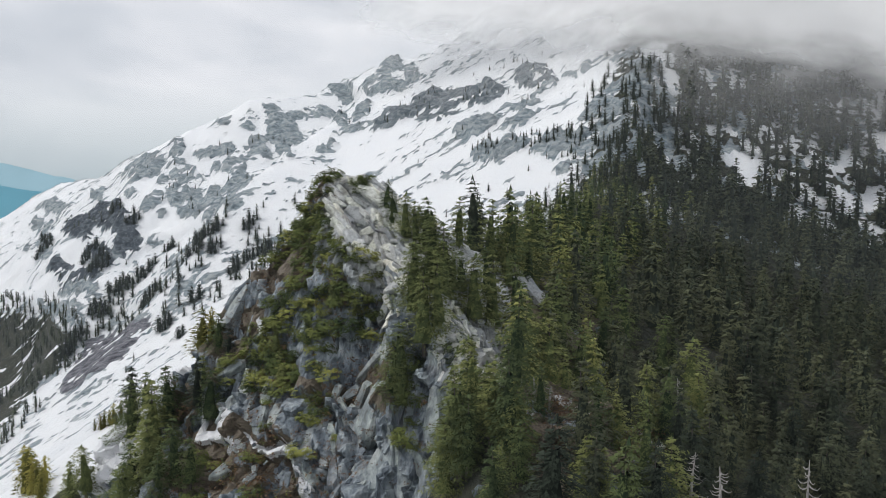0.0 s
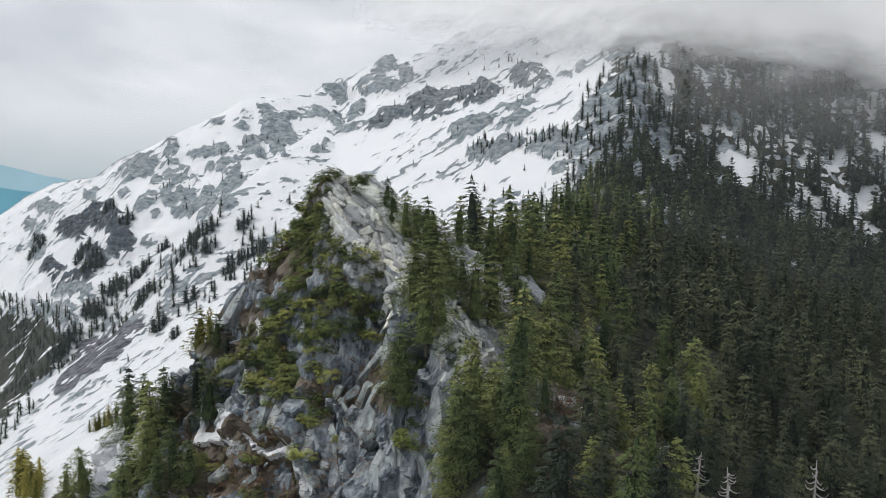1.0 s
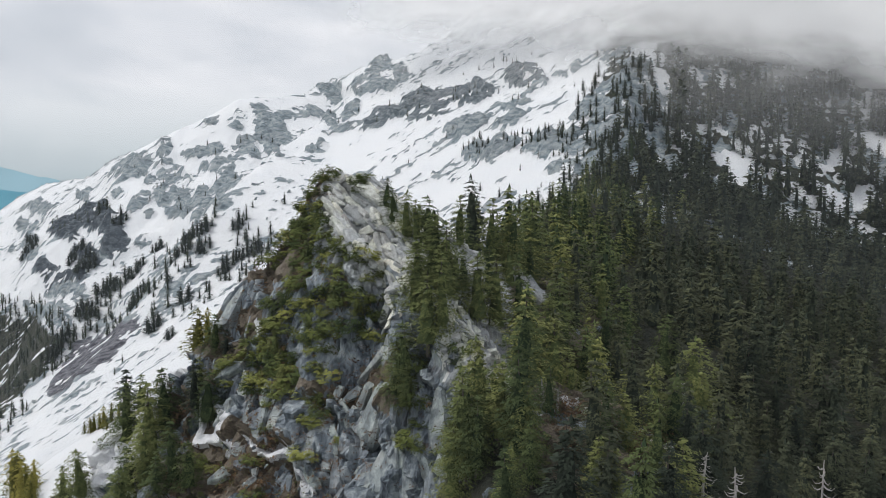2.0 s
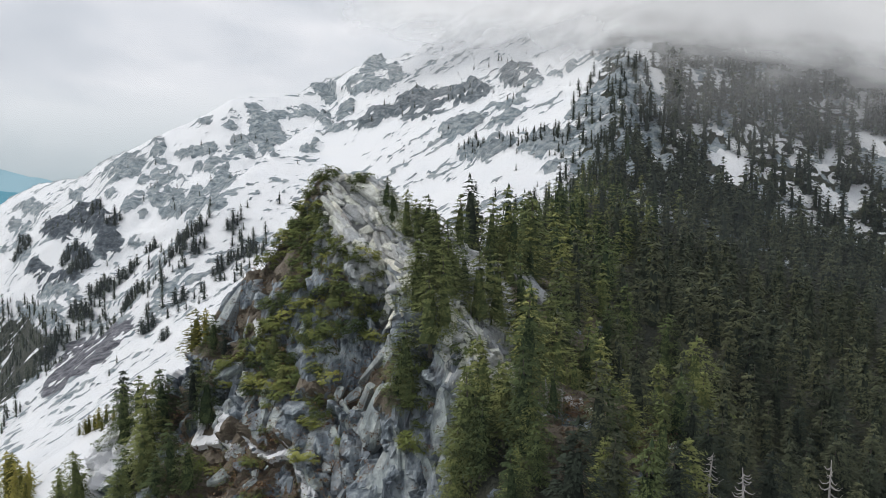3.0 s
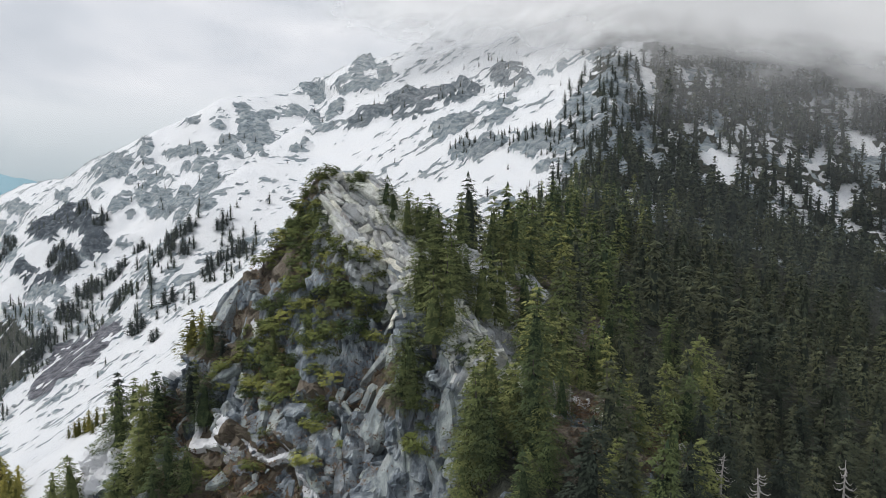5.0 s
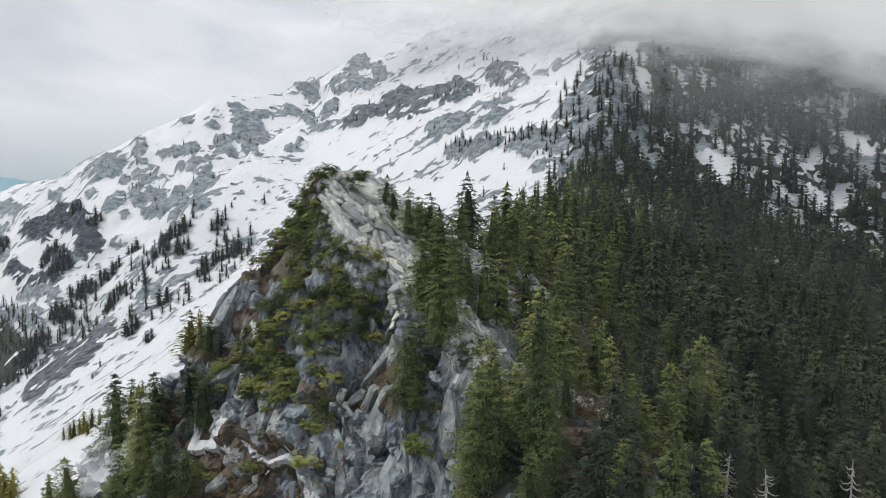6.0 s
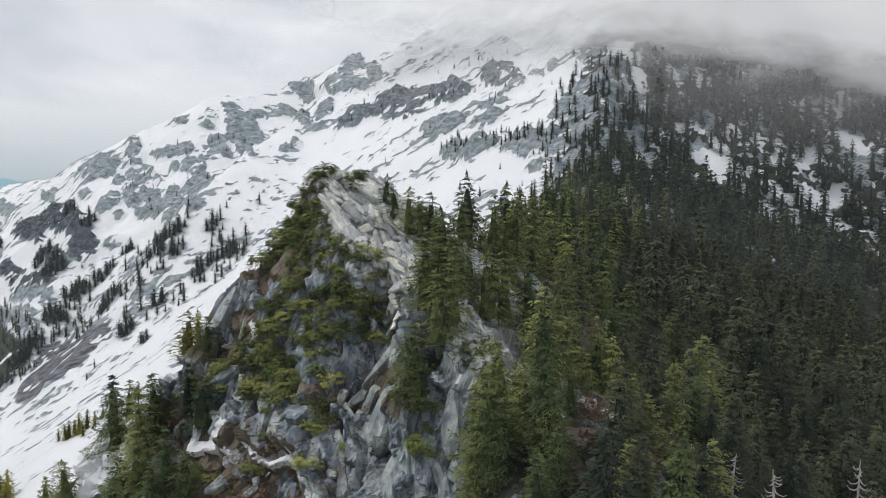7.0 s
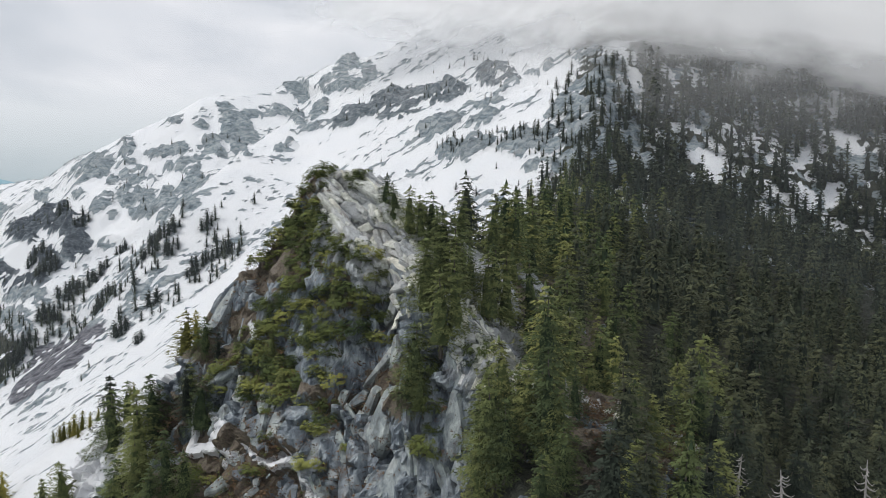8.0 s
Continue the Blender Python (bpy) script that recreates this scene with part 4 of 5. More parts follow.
for x, y, h in EAST_TREES:
    plant(FIRS[rng.integers(6)], x, y, min(h, 11), rng, stout=1.1)
for x, y, h in FLANK_TREES:
    plant((PINES + FIRS)[rng.integers(5)], x, y, h * 1.1, rng, stout=1.25)
for x, y, h in [(-40.1, 125, 8.5), (-38, 123.5, 6), (-39, 126.5, 7), (-41.2, 127, 6), (-99, 217.5, 6.5), (-103, 220, 5.5), (-97, 218, 6), (-95.5, 212, 4), (-94, 216, 4.5), (-104, 220.5, 5), (-100.5, 218.5, 5),
                (-112, 197, 12), (-112.6, 195.5, 12), (-104, 186, 9), (-122, 211, 11), (-108, 190, 11), (-98.5, 177, 8), (-108, 224.6, 4), (-93, 219, 3.5), (-82, 217, 5), (-83.5, 218.5, 4), (-100, 181, 7), (-106, 193, 8)]:
    plant(GOLDEN, x, y, h, rng, stout=1.35)
snag = make_snag(rng)
for x, y, h in [(33.2, 105, 9), (26.7, 65.4, 13), (26.2, 74.5, 8)]:
    plant(snag, x, y, h, rng, 5.0)
snag.matrix_world = pose(35.4, 68.4, land(35.4, 68.4)[0], 0, 0, 40) @ Matrix.Diagonal((1.1, 1.1, 1.6, 1))

for x, y, h in [(11.5, 81.7, 3.2), (12.3, 82.0, 2.4), (13.1, 82.5, 2.6), (17.6, 85.0, 2.2), (18.6, 85.6, 1.8), (40.2, 113, 3.0)]:
    stump = make_stump(rng, h)
    stump.location = (x, y, land(x, y)[0])

roots = new("dead_roots")
for k in range(7):
    a, L = rng.uniform(-2.6, 0.2), rng.uniform(1.4, 3.4)
    c, d = math.cos(a), math.sin(a)
    points = [(0, 0, 0.2), (c * L * 0.35, d * L * 0.35, 0.25 - 0.3 * L), (c * L * 0.6 + 0.2, d * L * 0.7, 0.1 - 0.7 * L), (c * L * 0.8 - 0.1, d * L, -0.1 - L)]
    part("root", limb("root", points, (0.12, 0.10, 0.07, 0.03), DEADWOOD), roots)
roots.location = (-14.6, 115.6, land(-14.6, 115.6)[0] + 1.3)
tagged(roots, "bleached dead tree roots hanging over the crag's rock", "dead wood")
# thickets of dwarf conifers on the crag: centre and radius
THICKETS = [(-19.1, 124.6, 1.2), (-20.3, 123.6, 2.9), (-22.8, 124.6, 2.2), (-20.6, 119.4, 2.4), (-25.0, 124.2, 2.0), (-18.5, 114.4, 2.1), (-14.8, 109.6, 1.4),
            (-20.3, 115.2, 2.5), (-27.6, 125.6, 1.4), (-10.2, 104.6, 1.6), (-13.3, 105.4, 2.5), (-17.9, 110.0, 3.0), (-21.7, 113.2, 1.6), (-14.9, 105.8, 1.9),
            (-20.4, 110.6, 2.4), (-9.3, 103.2, 1.5), (-10.4, 102.4, 1.0), (-16.9, 106.0, 1.4), (-20.0, 108.0, 2.6), (-24.7, 111.4, 2.0), (-22.4, 107.8, 2.9),
            (-16.9, 103.4, 2.1), (-26.6, 109.6, 1.4), (-32.3, 113.4, 0.8), (-12.6, 122.4, 0.8), (-2.6, 89.2, 1.0), (-15.8, 98.2, 1.1), (3.1, 89.4, 1.0),
            (-26.9, 113.6, 1.8), (-14.5, 109.2, 1.2), (-3.3, 117.2, 1.3)]


def thicket(x, y):
    best = np.zeros_like(x)
    for cx, cy, r in THICKETS:
        best = np.maximum(best, ramp(np.hypot(x - cx, (y - cy) * 0.8) / r, 1.15, 0.8))
    return best


scrub = scatter(rng, 9000, (-36, 6, 86, 128), 0.95, thicket)
more = scatter(rng, 260, (-34, 6, 84, 124), 2.2, lambda x, y: 0.5 * clumps(x, y, 0.2, 7, 0.5, 0.56) * (drift_at(x, y, 0.5) < 0.1) * (x < bare_edge(y)))
for x, y in np.concatenate([scrub, more]):
    plant(SCRUB[rng.integers(5)], x, y, rng.uniform(5, 11), rng, 14, 0.35)

dwarfs = scatter(rng, 3000, (-31, -8, 100, 126), 1.7, thicket)
for x, y in dwarfs[:26]:
    plant(PINES[rng.integers(4)], x, y, rng.uniform(2.0, 4.0), rng, 8, stout=1.35)


def off_slab(x, y):
    return 1 - outcrop(x, y, SLAB)[0]


face = scatter(rng, 9000, (46, 270, 262, 470), 3.9, lambda x, y: (0.15 + 0.85 * clumps(x, y, 0.07, 19, 0.42, 0.52)) * (0.35 * ramp(x - 0.38 * (y - 290), 22, 32) + 0.65 * ramp(x - 0.38 * (y - 290), 36, 60))
               * (1 - within(x, y + 5, PATCHES, 0.0, 1.9)) * (1 - 0.85 * within(x, y, CRAGLETS, 0.0, 1.2)) * ramp(hills(x, y), 76, 68))
joined("summit_forest", "open conifer forest among snow patches", "trees", face, MIDI, NEEDLES, rng, lambda x, y: 6.5 + 7.5 * ramp(x - 0.38 * (y - 290), 40, 75))
thin = scatter(rng, 2300, (-200, -86, 335, 440), 2.8, lambda x, y: np.exp(-((y - 378 + 0.25 * (x + 130)) / 20) ** 2) * clumps(x, y, 0.07, 29, 0.44, 0.56) * off_slab(x, y))
joined("ridge_conifers", "small scattered conifers on the snowy ridge", "trees", thin, MIDI, NEEDLES, rng, lambda x, y: 6.5)
# thicker groves on the ridge and round the dark slabs: centre and radius
GROVES = [(-189, 424, 6.8), (-194, 409, 6.5), (-197, 392, 5.2), (-200, 381, 5), (-177, 430, 6.8), (-162, 398, 6.4), (-135, 387, 5), (-132, 396, 5), (-123, 384, 4.4), (-126, 398, 4), (-168, 445, 4.5), (-130, 338, 4.4),
          (-115, 314, 3.2), (-123, 354, 4), (-104, 372, 5.4), (-108, 367, 3.7), (-211, 447, 6.5), (-203, 475, 4.8), (-226, 504, 4.3), (-109, 395, 3.4), (-95, 375, 4.3), (-283, 517, 6), (-291, 535, 4.6), (-228, 470, 6)]
groves = scatter(rng, 60000, (-300, -86, 308, 545), 2.0, lambda x, y: 0.36 * within(x, y, GROVES, 0.0))
joined("grove", "dark clumps of conifers on the snowy ridge", "trees", groves, [shape * (1.6, 1.6, 1.0) for shape in MIDI], NEEDLES, rng, lambda x, y: 6.2)
deep = scatter(rng, 5000, (-330, -180, 290, 500), 3.0, lambda x, y: (hills(x, y) < -74) * off_slab(x, y) * clumps(x, y, 0.05, 37, 0.38, 0.46))
joined("valley_conifers", "dark conifers on the valley side", "trees", deep, TINY, NEEDLES, rng, lambda x, y: 6.0)
lone = scatter(rng, 7000, (-330, 75, 300, 650), 2.4, lambda x, y: outcrop(x, y, DOME + BROW + BLACK + CLIFFS)[0] * clumps(x, y, 0.12, 47, 0.55, 0.62) * (0.45 + 0.45 * ramp(x, -190, -230)) * (y < 545) + 0.012 * (y < 545))
joined("outcrop_conifers", "tiny dark conifers on the rock outcrops", "trees", lone, TINY, NEEDLES, rng, lambda x, y: 3.8)
bench = scatter(rng, 2500, (0, 74, 318, 410), 2.4, lambda x, y: 0.55 * outcrop(x, y, CLIFFS[8:10] + [(40, 372, 12, 5, -50), (58, 334, 12, 5, -50)])[0] * clumps(x, y, 0.09, 49, 0.47, 0.55))
joined("bench_conifers", "dark conifers on the rock steps of the snowfield", "trees", bench, MIDI, NEEDLES, rng, lambda x, y: 4.0)
tufts = scatter(rng, 7000, (-40, 2, 86, 128), 0.6, lambda x, y: clumps(x, y, 0.16, 71, 0.42, 0.52) * (x < bare_edge(y)) * (drift_at(x, y, 0.5) < 0.1))
brush = scatter(rng, 900, (9, 27, 74, 92), 0.8, lambda x, y: np.maximum(cleared(x, y), 0.5 * (np.hypot(x - 12, y - 80) < 3)))
joined("brown_brush", "bare red-brown brush in the clearings", "shrubs", brush, [bush(rng, 1.1, 1.1, 16, 10, 0.2) for k in range(3)], HEATH, rng, lambda x, y: 11.0, 0.0)
low = scatter(rng, 4000, (-37, -13, 84, 106), 0.55, lambda x, y: clumps(x, y, 0.3, 73, 0.40, 0.50) * (crag(x, y) < -32) * (drift_at(x, y, 0.5) < 0.1))
mixed = rng.uniform(0, 1, len(low)) < 0.35
joined("ledge_plants", "low green plants on the crag's lower ledge", "plants", low[mixed], TUFT, SHRUB, rng, lambda x, y: 13.0, 0.0)
tufts = np.concatenate([tufts, low[~mixed]])
joined("heather", "rust brown heather tufts on the ledges", "heather", tufts, TUFT, HEATH, rng, lambda x, y: 17.0, 0.0)
for x, y, h in [(42.8, 297.1, 13.6), (46.8, 265.1, 7.0), (37.6, 297.7, 8.5), (46.3, 287.8, 7.8), (33.3, 297.5, 7.9), (52.1, 278.9, 6.0), (26.2, 300.8, 7.6), (19.8, 321.1, 5.1), (12.4, 338.1, 4.1), (29.9, 294.8, 7.4)]:
    plant(FIRS[rng.integers(6)], x, y, h, rng, stout=0.8)
for k, ob in enumerate(FIRS + PINES + [GOLDEN]):
    x, y = 46 + 5 * k, 96 + 2 * k
    ob.location = (x, y, land(x, y)[0] - 0.2)
for k, ob in enumerate(SCRUB):
    x, y = -20 - 1.6 * k, 112 + 1.3 * k
    ob.location = (x, y, land(x, y)[0] - 0.5)

# ---- loose and jointed rock of the crag


def make_block(rng, name, size, mat):
    """An angular rock: the hull of a box that narrows and leans to one end, with its corners broken off unevenly."""
    bm = bmesh.new()
    ends = {-1: rng.uniform(0.25, 1.0), 1: rng.uniform(0.35, 1.0)}
    lean = {-1: rng.uniform(-0.35, 0.35), 1: rng.uniform(-0.35, 0.35)}
    for sx in (-1, 1):
        for sy in (-1, 1):
            for sz in (-1, 1):
                for axis in range(3):
                    p = [sx, sy, sz]
                    p[axis] *= rng.uniform(0.35, 0.95)
                    p = [0.5 * v * d * rng.uniform(0.75, 1.15) for v, d in zip(p, size)]
                    p[1] = p[1] * ends[sx] + lean[sx] * size[1]
                    p[2] *= 0.5 + 0.5 * ends[-sx]
                    bm.verts.new(p)
    bmesh.ops.convex_hull(bm, input=bm.verts)
    bmesh.ops.dissolve_limit(bm, angle_limit=radians(12), verts=bm.verts, edges=bm.edges)
    bmesh.ops.delete(bm, geom=[v for v in bm.verts if not v.link_faces], context="VERTS")
    me = bpy.data.meshes.new(name)
    bm.to_mesh(me)
    bm.free()
    me.materials.append(mat)
    return me


def make_slab(rng, name, mat):
    """A split plate of unit size: an uneven outline of seven corners, narrower at one end, with sloping broken edges."""
    bm = bmesh.new()
    taper, shear = rng.uniform(0.5, 1.0), rng.uniform(-0.3, 0.3)
    turns = (np.arange(7) + rng.uniform(-0.3, 0.3, 7)) * 2 * math.pi / 7
    for level, shrink in ((-0.5, 1.0), (0.25, rng.uniform(0.9, 1.0)), (0.5, rng.uniform(0.7, 0.85))):
        tip = rng.uniform(-0.15, 0.15, 2)
        for a in turns:
            c, d = math.cos(a), math.sin(a)
            r = 0.56 / (abs(c) ** 3 + abs(d) ** 3) ** 0.333 * rng.uniform(0.85, 1.05) * shrink
            x, y = r * c, r * d
            y = y * (taper if x < 0 else 1.0) + shear * x
            bm.verts.new((x, y, level + tip[0] * x + tip[1] * y))
    bmesh.ops.convex_hull(bm, input=bm.verts)
    bmesh.ops.dissolve_limit(bm, angle_limit=radians(8), verts=bm.verts, edges=bm.edges)
    bmesh.ops.delete(bm, geom=[v for v in bm.verts if not v.link_faces], context="VERTS")
    me = bpy.data.meshes.new(name)
    bm.to_mesh(me)
    bm.free()
    me.materials.append(mat)
    return me


rng = np.random.default_rng(23)
SLABS = [make_block(rng, "slab", (1.0, 0.55, 0.24), PALE) for k in range(10)]
STONES = [make_block(rng, "stone", (1.0, 0.75, 0.6), PALE) for k in range(5)]
PLATES = [make_block(rng, "plate", (1.0, 0.52, 0.22), SLATE) for k in range(12)]
RUBBLE = [make_block(rng, "stone", (1.0, 0.7, 0.55), SLATE) for k in range(4)]


def frame_of(normal, along):
    n = Vector(normal).normalized()
    a = Vector(along)
    a = (a - n * a.dot(n)).normalized()
    m = Matrix.Identity(4)
    for k, v in enumerate((a, n.cross(a), n)):
        m[0][k], m[1][k], m[2][k] = v
    return m


def rock_height(x, y):
    return smax(crag(x, y), hills(x, y), 1.0)


def rock_slope(x, y, h=0.8):
    return (rock_height(x - h, y) - rock_height(x + h, y)) / (2 * h), (rock_height(x, y - h) - rock_height(x, y + h)) / (2 * h)


def steepness(x, y):
    return np.hypot(*rock_slope(x, y))


def rocks_over(n, box, meshes, low, high, allowed, rng, along=None, wobble=16, lift=0.0, flat=None, jut=0.0):
    """Rocks lying in the crag's surface, or tilted with its bedding where flat is given."""
    spots = scatter(rng, n * 30, box, low * 0.6, allowed)[:n]
    sx, sy = rock_slope(spots[:, 0], spots[:, 1])
    for (x, y), z, a, b in zip(spots, rock_height(spots[:, 0], spots[:, 1]), sx, sy):
        mesh = meshes[rng.integers(len(meshes))]
        ob = new(mesh.name.split(".")[0], mesh)
        shake = Euler([radians(rng.uniform(-wobble, wobble)) for _ in range(3)]).to_matrix().to_4x4()
        size = rng.uniform(low, high)
        grow = [size * rng.uniform(0.75, 1.25) for _ in range(3)]
        ob.matrix_world = Matrix.Translation((x, y, z + lift + jut * rng.uniform(0, 1))) @ frame_of(flat or (a, b, 1), along or (a, b, -3.0)) @ shake @ Matrix.Diagonal((*grow, 1))
        ob.parent = crag_ob


# the large slabs that make up the prow: place, length, width and dip to the east in degrees
PALE_SLABS = [(-10.3, 120.4, -2.2, 6.1, 2.9, 25), (-13.1, 120.2, -5.1, 4.8, 2.2, 25), (-13.8, 121.2, -3.5, 3.8, 1.6, 35), (-9.9, 118.2, -5.7, 4.1, 1.4, 40),
              (-10.7, 107.2, -9.3, 4.0, 1.5, 80), (-9.6, 116.4, -9.3, 5.0, 3.2, -55), (-6.2, 108.8, -9.4, 5.9, 1.3, 30), (-5.5, 106.2, -10.5, 5.5, 1.1, 33),
              (-6.3, 106.4, -11.6, 4.1, 1.1, 38), (-5.2, 109.6, -8.2, 4.7, 0.9, 28), (-7.8, 115.0, -7.0, 5.3, 1.2, 22), (-11.0, 118.0, -7.3, 3.4, 1.4, -10),
              (-17.2, 124.0, 0.1, 3.9, 1.4, 0), (-12.6, 122.0, -0.9, 3.9, 1.8, 20), (1.1, 91.2, -20.1, 2.6, 1.6, -25), (-6.3, 103.6, -14.1, 3.0, 1.6, -20)]
WET_SLABS = [(-6.7, 106.2, -12.5, 4.3, 2.0, 75), (-7.2, 102.8, -16.8, 4.7, 1.5, 85), (-11.6, 103.2, -18.0, 5.3, 1.3, 95), (-17.3, 111.8, -12.3, 2.9, 1.4, 60),
             (-22.4, 117.4, -12.9, 2.5, 1.2, 60), (-26.2, 116.8, -19.3, 6.0, 2.9, 98), (-8.3, 99.2, -23.2, 7.4, 1.3, -58), (-14.9, 101.0, -26.2, 5.5, 1.7, 102),
             (-11.5, 99.0, -27.7, 3.1, 1.4, -40), (-11.6, 97.0, -30.3, 5.9, 1.8, 62), (-8.0, 94.4, -28.7, 8.1, 3.3, 95), (-3.1, 97.2, -15.9, 3.4, 1.7, 45),
             (0.5, 90.2, -22.5, 5.7, 2.2, 58), (-34.2, 124.4, -20.6, 8.2, 2.7, 104), (-31.0, 124.2, -17.6, 4.6, 1.4, -60), (-6.7, 98.2, -21.5, 4.2, 1.7, 70)]
CLIFF_SLABS = [(-16.1, 95.6, -33.1, 8.0, 2.6, 103), (-13.2, 95.0, -32.9, 4.9, 2.6, 75), (-6.2, 88.8, -33.1, 7.9, 3.8, 100), (-8.7, 89.2, -34.9, 3.1, 1.2, 4),
               (-4.5, 88.2, -32.2, 2.8, 1.3, 70), (-2.6, 90.0, -26.5, 3.4, 1.6, 92), (0.1, 88.2, -27.5, 7.4, 3.3, 80), (-1.5, 86.8, -32.3, 6.2, 1.7, 58),
               (1.3, 84.8, -31.9, 6.1, 2.0, 100), (-12.6, 92.2, -35.8, 4.6, 1.9, 80), (-9.9, 93.4, -33.0, 3.5, 1.3, 60), (-3.5, 86.8, -34.0, 5.6, 2.0, 75),
               (-15.7, 92.6, -36.3, 3.5, 1.6, 60), (-0.9, 85.0, -34.6, 4.9, 1.7, 70), (-5.6, 90.2, -29.2, 5.8, 2.1, 85), (-9.3, 93.8, -31.7, 4.0, 1.6, 110)]
LEDGE_SLABS = [(-31.0, 108.4, -33.2, 4.7, 2.6, 88), (-28.0, 106.2, -32.7, 4.1, 1.4, 85), (-24.7, 103.0, -33.1, 5.3, 1.9, 92), (-22.4, 102.4, -31.9, 4.0, 1.8, 85),
               (-19.9, 100.6, -31.0, 2.9, 1.7, 75), (-18.0, 98.4, -31.4, 3.4, 1.3, 100), (-24.1, 106.2, -29.5, 4.6, 2.7, 85), (-28.5, 110.0, -29.8, 5.4, 1.6, 70),
               (-29.0, 100.8, -38.9, 4.9, 1.6, -42), (-25.9, 99.6, -37.5, 3.7, 1.6, 8), (-27.4, 101.8, -36.6, 2.2, 1.3, 0), (-27.5, 111.0, -28.0, 3.5, 1.3, 70),
               (-31.6, 112.6, -28.0, 4.5, 1.6, -60), (-37.7, 123.6, -26.3, 2.8, 1.2, -60), (-18.7, 96.2, -34.0, 2.2, 1.1, 60)]


def lay_slabs(rows, meshes, rng, thick, lean, sunk=0.2):
    """Rows of large slabs that lean against the crag, facing the valley."""
    for x, y, z, long, wide, dip in rows:
        mesh = meshes[rng.integers(len(meshes))]
        ob = new(mesh.name.split(".")[0], mesh)
        a, b = rock_slope(np.array(x), np.array(y), 2.5)
        normal = Vector((float(a), float(b), 1.0)).normalized() + Vector((rng.uniform(-0.25, 0.25), -0.25, lean + rng.uniform(-0.1, 0.2)))
        m = frame_of(normal, (math.cos(radians(dip)), -0.15, -math.sin(radians(dip))))
        ob.matrix_world = Matrix.Translation(Vector((x, y, z)) - normal.normalized() * sunk * thick * wide) @ m @ Matrix.Diagonal((long * 1.05, wide * 1.15, thick * wide, 1))
        ob.parent = crag_ob


HERO_PALE = [make_slab(rng, "slab", PALE) for k in range(9)]
HERO_WET = [make_slab(rng, "slab", SLATE) for k in range(12)]
lay_slabs(PALE_SLABS, HERO_PALE, rng, 0.4, 0.15, 0.0)
lay_slabs(WET_SLABS, HERO_WET, rng, 0.7, 0.0)
lay_slabs(CLIFF_SLABS, HERO_WET, rng, 0.6, 0.0)
lay_slabs(LEDGE_SLABS, HERO_WET, rng, 0.7, 0.0)
# smaller plates between them on the cliff and the western step
rocks_over(46, (-19, 3, 84, 106), PLATES, 1.4, 4.0, lambda x, y: (steepness(x, y) > 1.1) * (rock_height(x, y) < np.where(x < -8, -25, -18)), rng, wobble=17, lift=-0.3)
rocks_over(16, (-31, -17, 100, 114), PLATES, 1.4, 3.2, lambda x, y: (steepness(x, y) > 0.8) * (rock_height(x, y) < -29), rng, wobble=15, lift=-0.1)
# dipping pale slabs from the tip down the prow
PLAQUES = [make_slab(rng, "slab", PALE) for k in range(8)]
for mesh in PLAQUES:
    for v in mesh.vertices:
        v.co = (v.co.x, 0.5 * v.co.y, 0.2 * v.co.z)
rocks_over(190, (-18.5, -2, 100, 125), PLAQUES, 1.6, 4.0, lambda x, y: (rock_height(x, y) > -14 - 0.2 * (x + 8)) * (rock_height(x, y) < 0.4) * (x > bare_edge(y)) * (1 - thicket(x, y)), rng, (0.7, -0.45, -0.6), 15, -0.05, (0.5, -0.45, 0.75), 0.3)
rocks_over(22, (-9, 1, 92, 104), SLABS, 1.0, 2.4, lambda x, y: rock_height(x, y) > -19, rng, (0.5, -0.6, -0.7), 28, 0.0, None, 0.4)
# broken stones on the shoulder, and rock steps among the trees
rocks_over(170, (0.5, 10.5, 84, 98), STONES + SLABS[:4], 0.9, 2.5, lambda x, y: (rock_height(x, y) > -24) * (x < 9.5), rng, wobble=40, lift=0.1, jut=0.6)
rocks_over(20, (-1, 8, 127, 134), SLABS, 1.6, 3.4, lambda x, y: x < 1e3, rng, (0.7, 0.2, -0.5), 14, 0.0, (0.3, -0.5, 0.8))
rocks_over(24, (3.5, 8, 99, 113), SLABS, 1.4, 3.4, lambda x, y: x < 1e3, rng, (0.4, -0.7, -0.5), 32, 0.2, (0.4, -0.4, 0.8), 0.5)
rocks_over(9, (11.5, 15.5, 117, 121), SLABS, 3.0, 5.0, lambda x, y: x < 1e3, rng, (0.6, -0.4, -0.6), 14, 1.2, (0.4, -0.5, 0.7))
rocks_over(30, (-32, -18, 96, 108), RUBBLE, 0.4, 1.5, lambda x, y: x < 1e3, rng, wobble=50, lift=0.1)

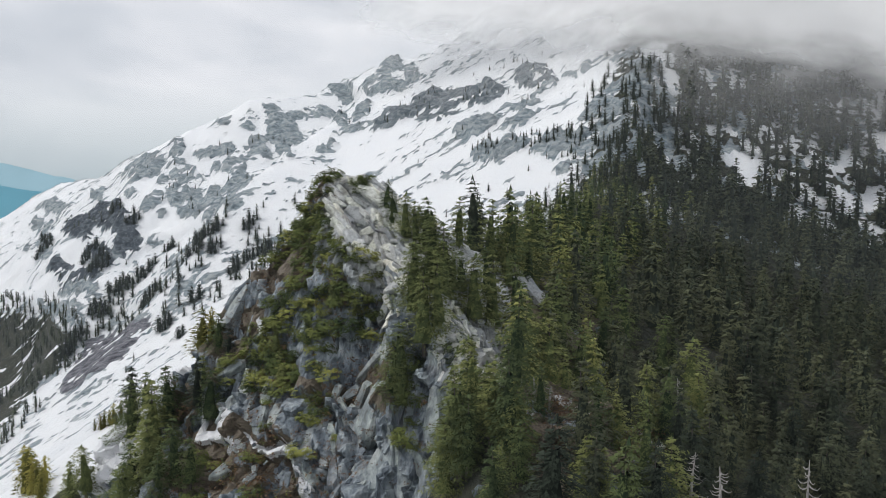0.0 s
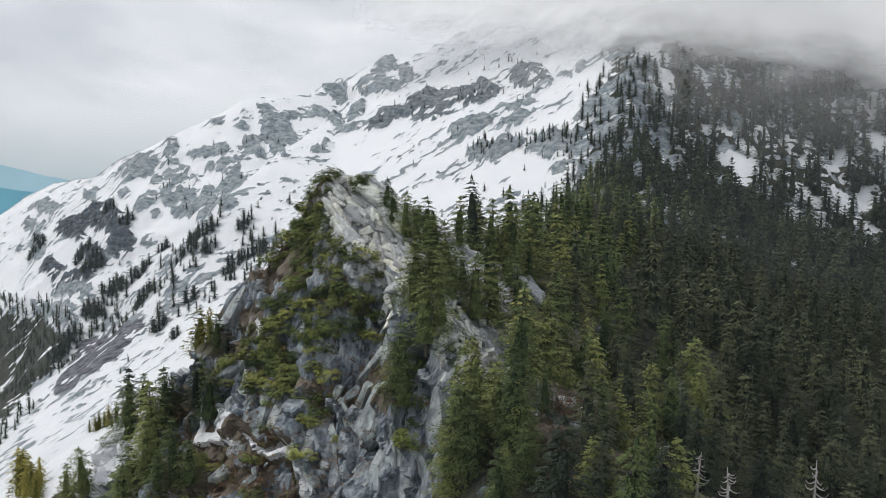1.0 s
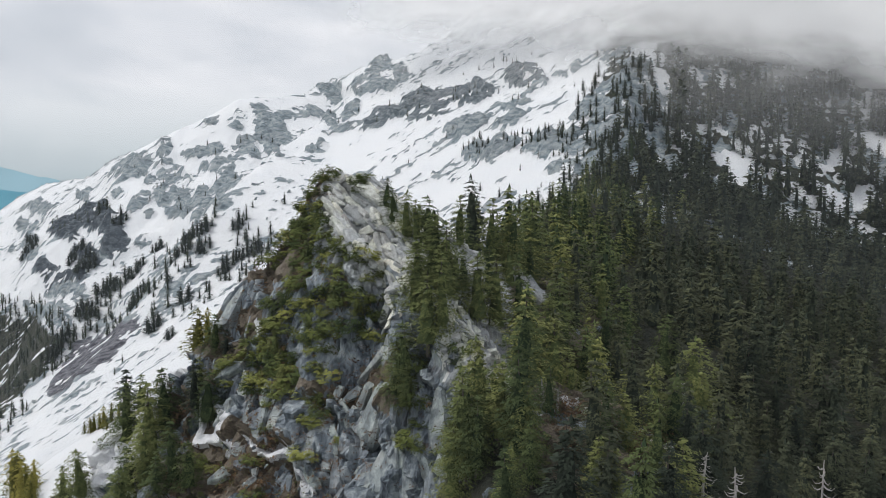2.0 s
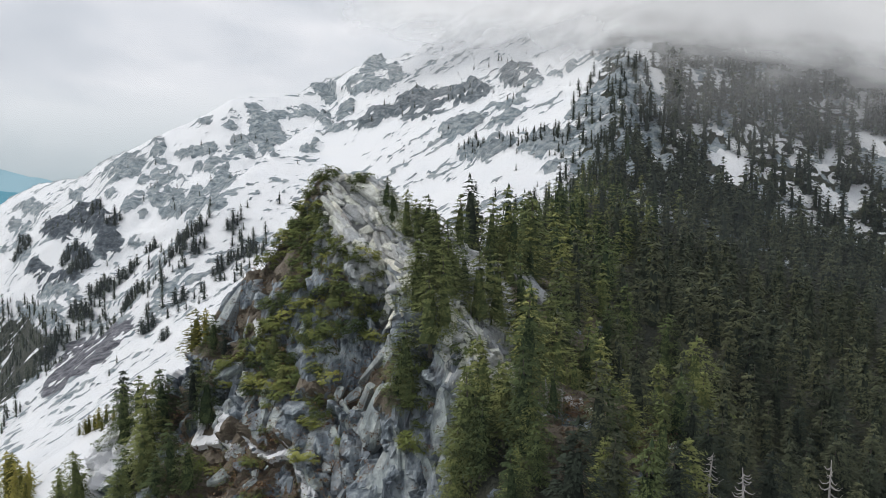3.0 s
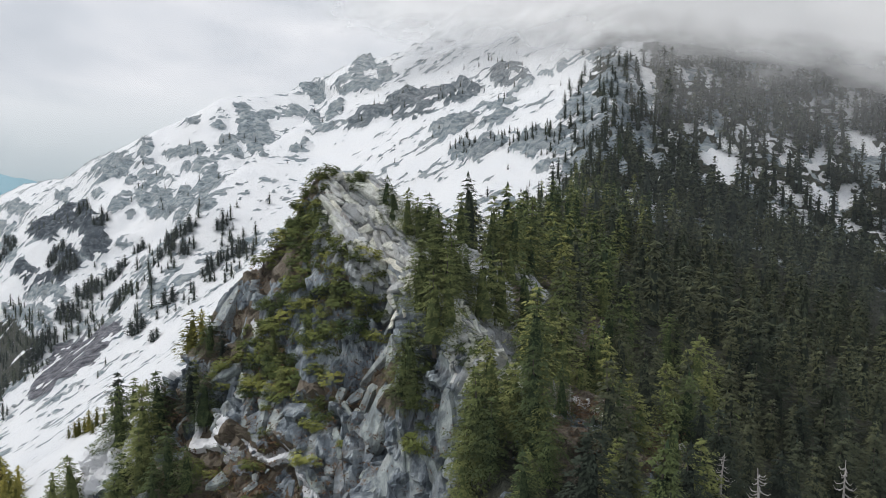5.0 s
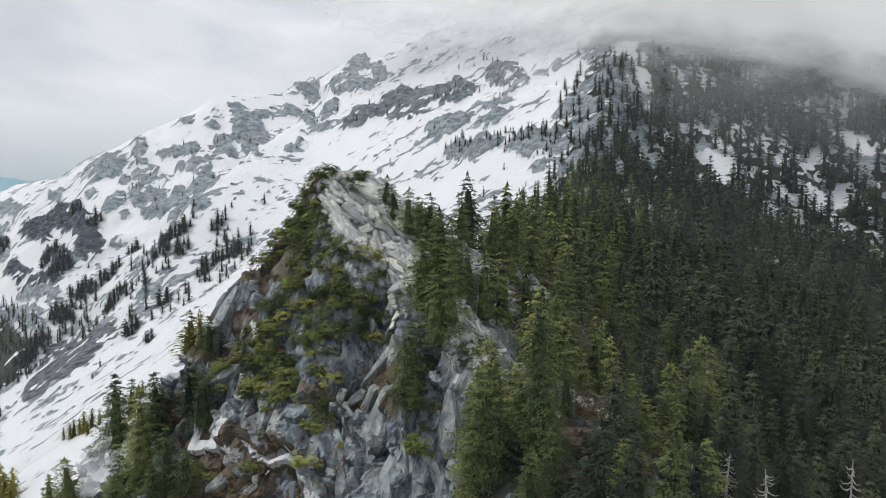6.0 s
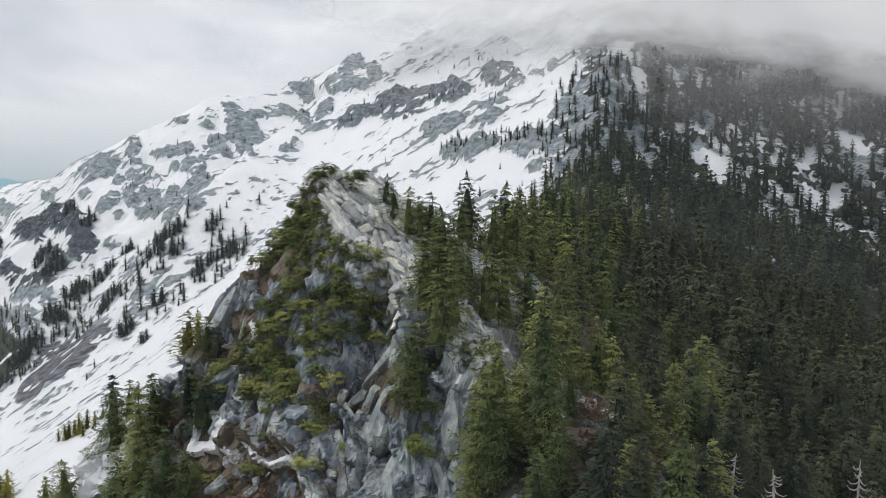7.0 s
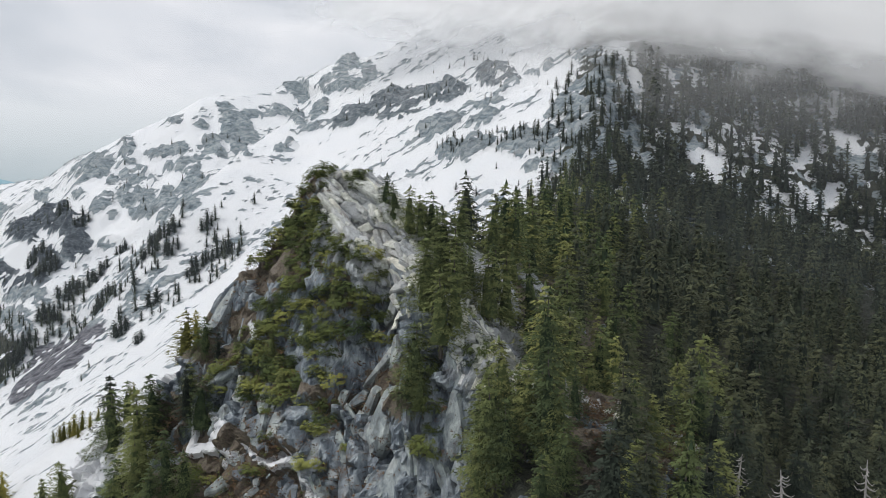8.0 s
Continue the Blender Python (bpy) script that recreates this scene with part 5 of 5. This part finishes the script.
# loose rocks in the clearings of the wood
for cx, cy, n, low, high in ((16.6, 85.8, 9, 0.7, 2.0), (23.7, 83.4, 10, 0.6, 1.5), (40.4, 114.5, 9, 0.8, 1.9), (26, 76, 6, 0.5, 1.2)):
    for k in range(n):
        x, y, size = cx + rng.normal(0, 1.3), cy + rng.normal(0, 1.0), rng.uniform(low, high)
        rock = new("rock", (STONES + SLABS)[rng.integers(15)])
        rock.matrix_world = pose(x, y, land(x, y)[0] + 0.15 * size, *rng.uniform(-30, 30, 2), rng.uniform(0, 360)) @ Matrix.Diagonal((size, size, size, 1))
        tagged(rock, "pale angular rock lying among the conifers", "rock", "rocks in the clearings")

# ---- far ranges beyond the valley


def far_range(name, label, y, line, color):
    """A hazy range: a long uneven ridge with a real back slope; the blue of kilometres of air is put into its glow."""
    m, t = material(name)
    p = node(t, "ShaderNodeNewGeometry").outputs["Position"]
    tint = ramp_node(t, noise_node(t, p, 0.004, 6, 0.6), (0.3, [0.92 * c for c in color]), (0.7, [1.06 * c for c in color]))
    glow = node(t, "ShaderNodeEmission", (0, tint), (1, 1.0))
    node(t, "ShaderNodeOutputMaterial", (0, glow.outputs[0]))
    us, vs = np.linspace(line[0][0], line[-1][0], 160), np.linspace(-1, 1, 24)
    top = np.interp(us, [q[0] for q in line], [q[1] for q in line]) + 26 * (fbm(us, us * 0, None, 0.006, 5, 7) - 0.5)
    U, V = np.meshgrid(us, vs)
    H = top[None, :] - np.abs(V) ** 1.2 * (top[None, :] + 330) + 20 * (fbm(U, V * 400, None, 0.006, 3, 9) - 0.5) * (1 - (1 - np.abs(V)))
    verts = np.stack([U.ravel(), (y + 420 * V).ravel(), H.ravel()], 1)
    i = (np.arange(159)[None, :] + 160 * np.arange(23)[:, None]).ravel()
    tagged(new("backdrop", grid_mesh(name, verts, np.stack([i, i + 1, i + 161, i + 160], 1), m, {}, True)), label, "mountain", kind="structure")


far_range("far_range", "distant mountain range, pale blue haze put into its glow", 4000, [(-3400, 220), (-2700, 172), (-2430, 92), (-2100, 20), (-1700, -120)], (0.30, 0.47, 0.56))
far_range("nearer_range", "distant mountain spur, deep blue haze put into its glow", 3300, [(-3000, 60), (-2300, 25), (-2010, -28), (-1800, -55), (-1500, -140)], (0.12, 0.32, 0.42))
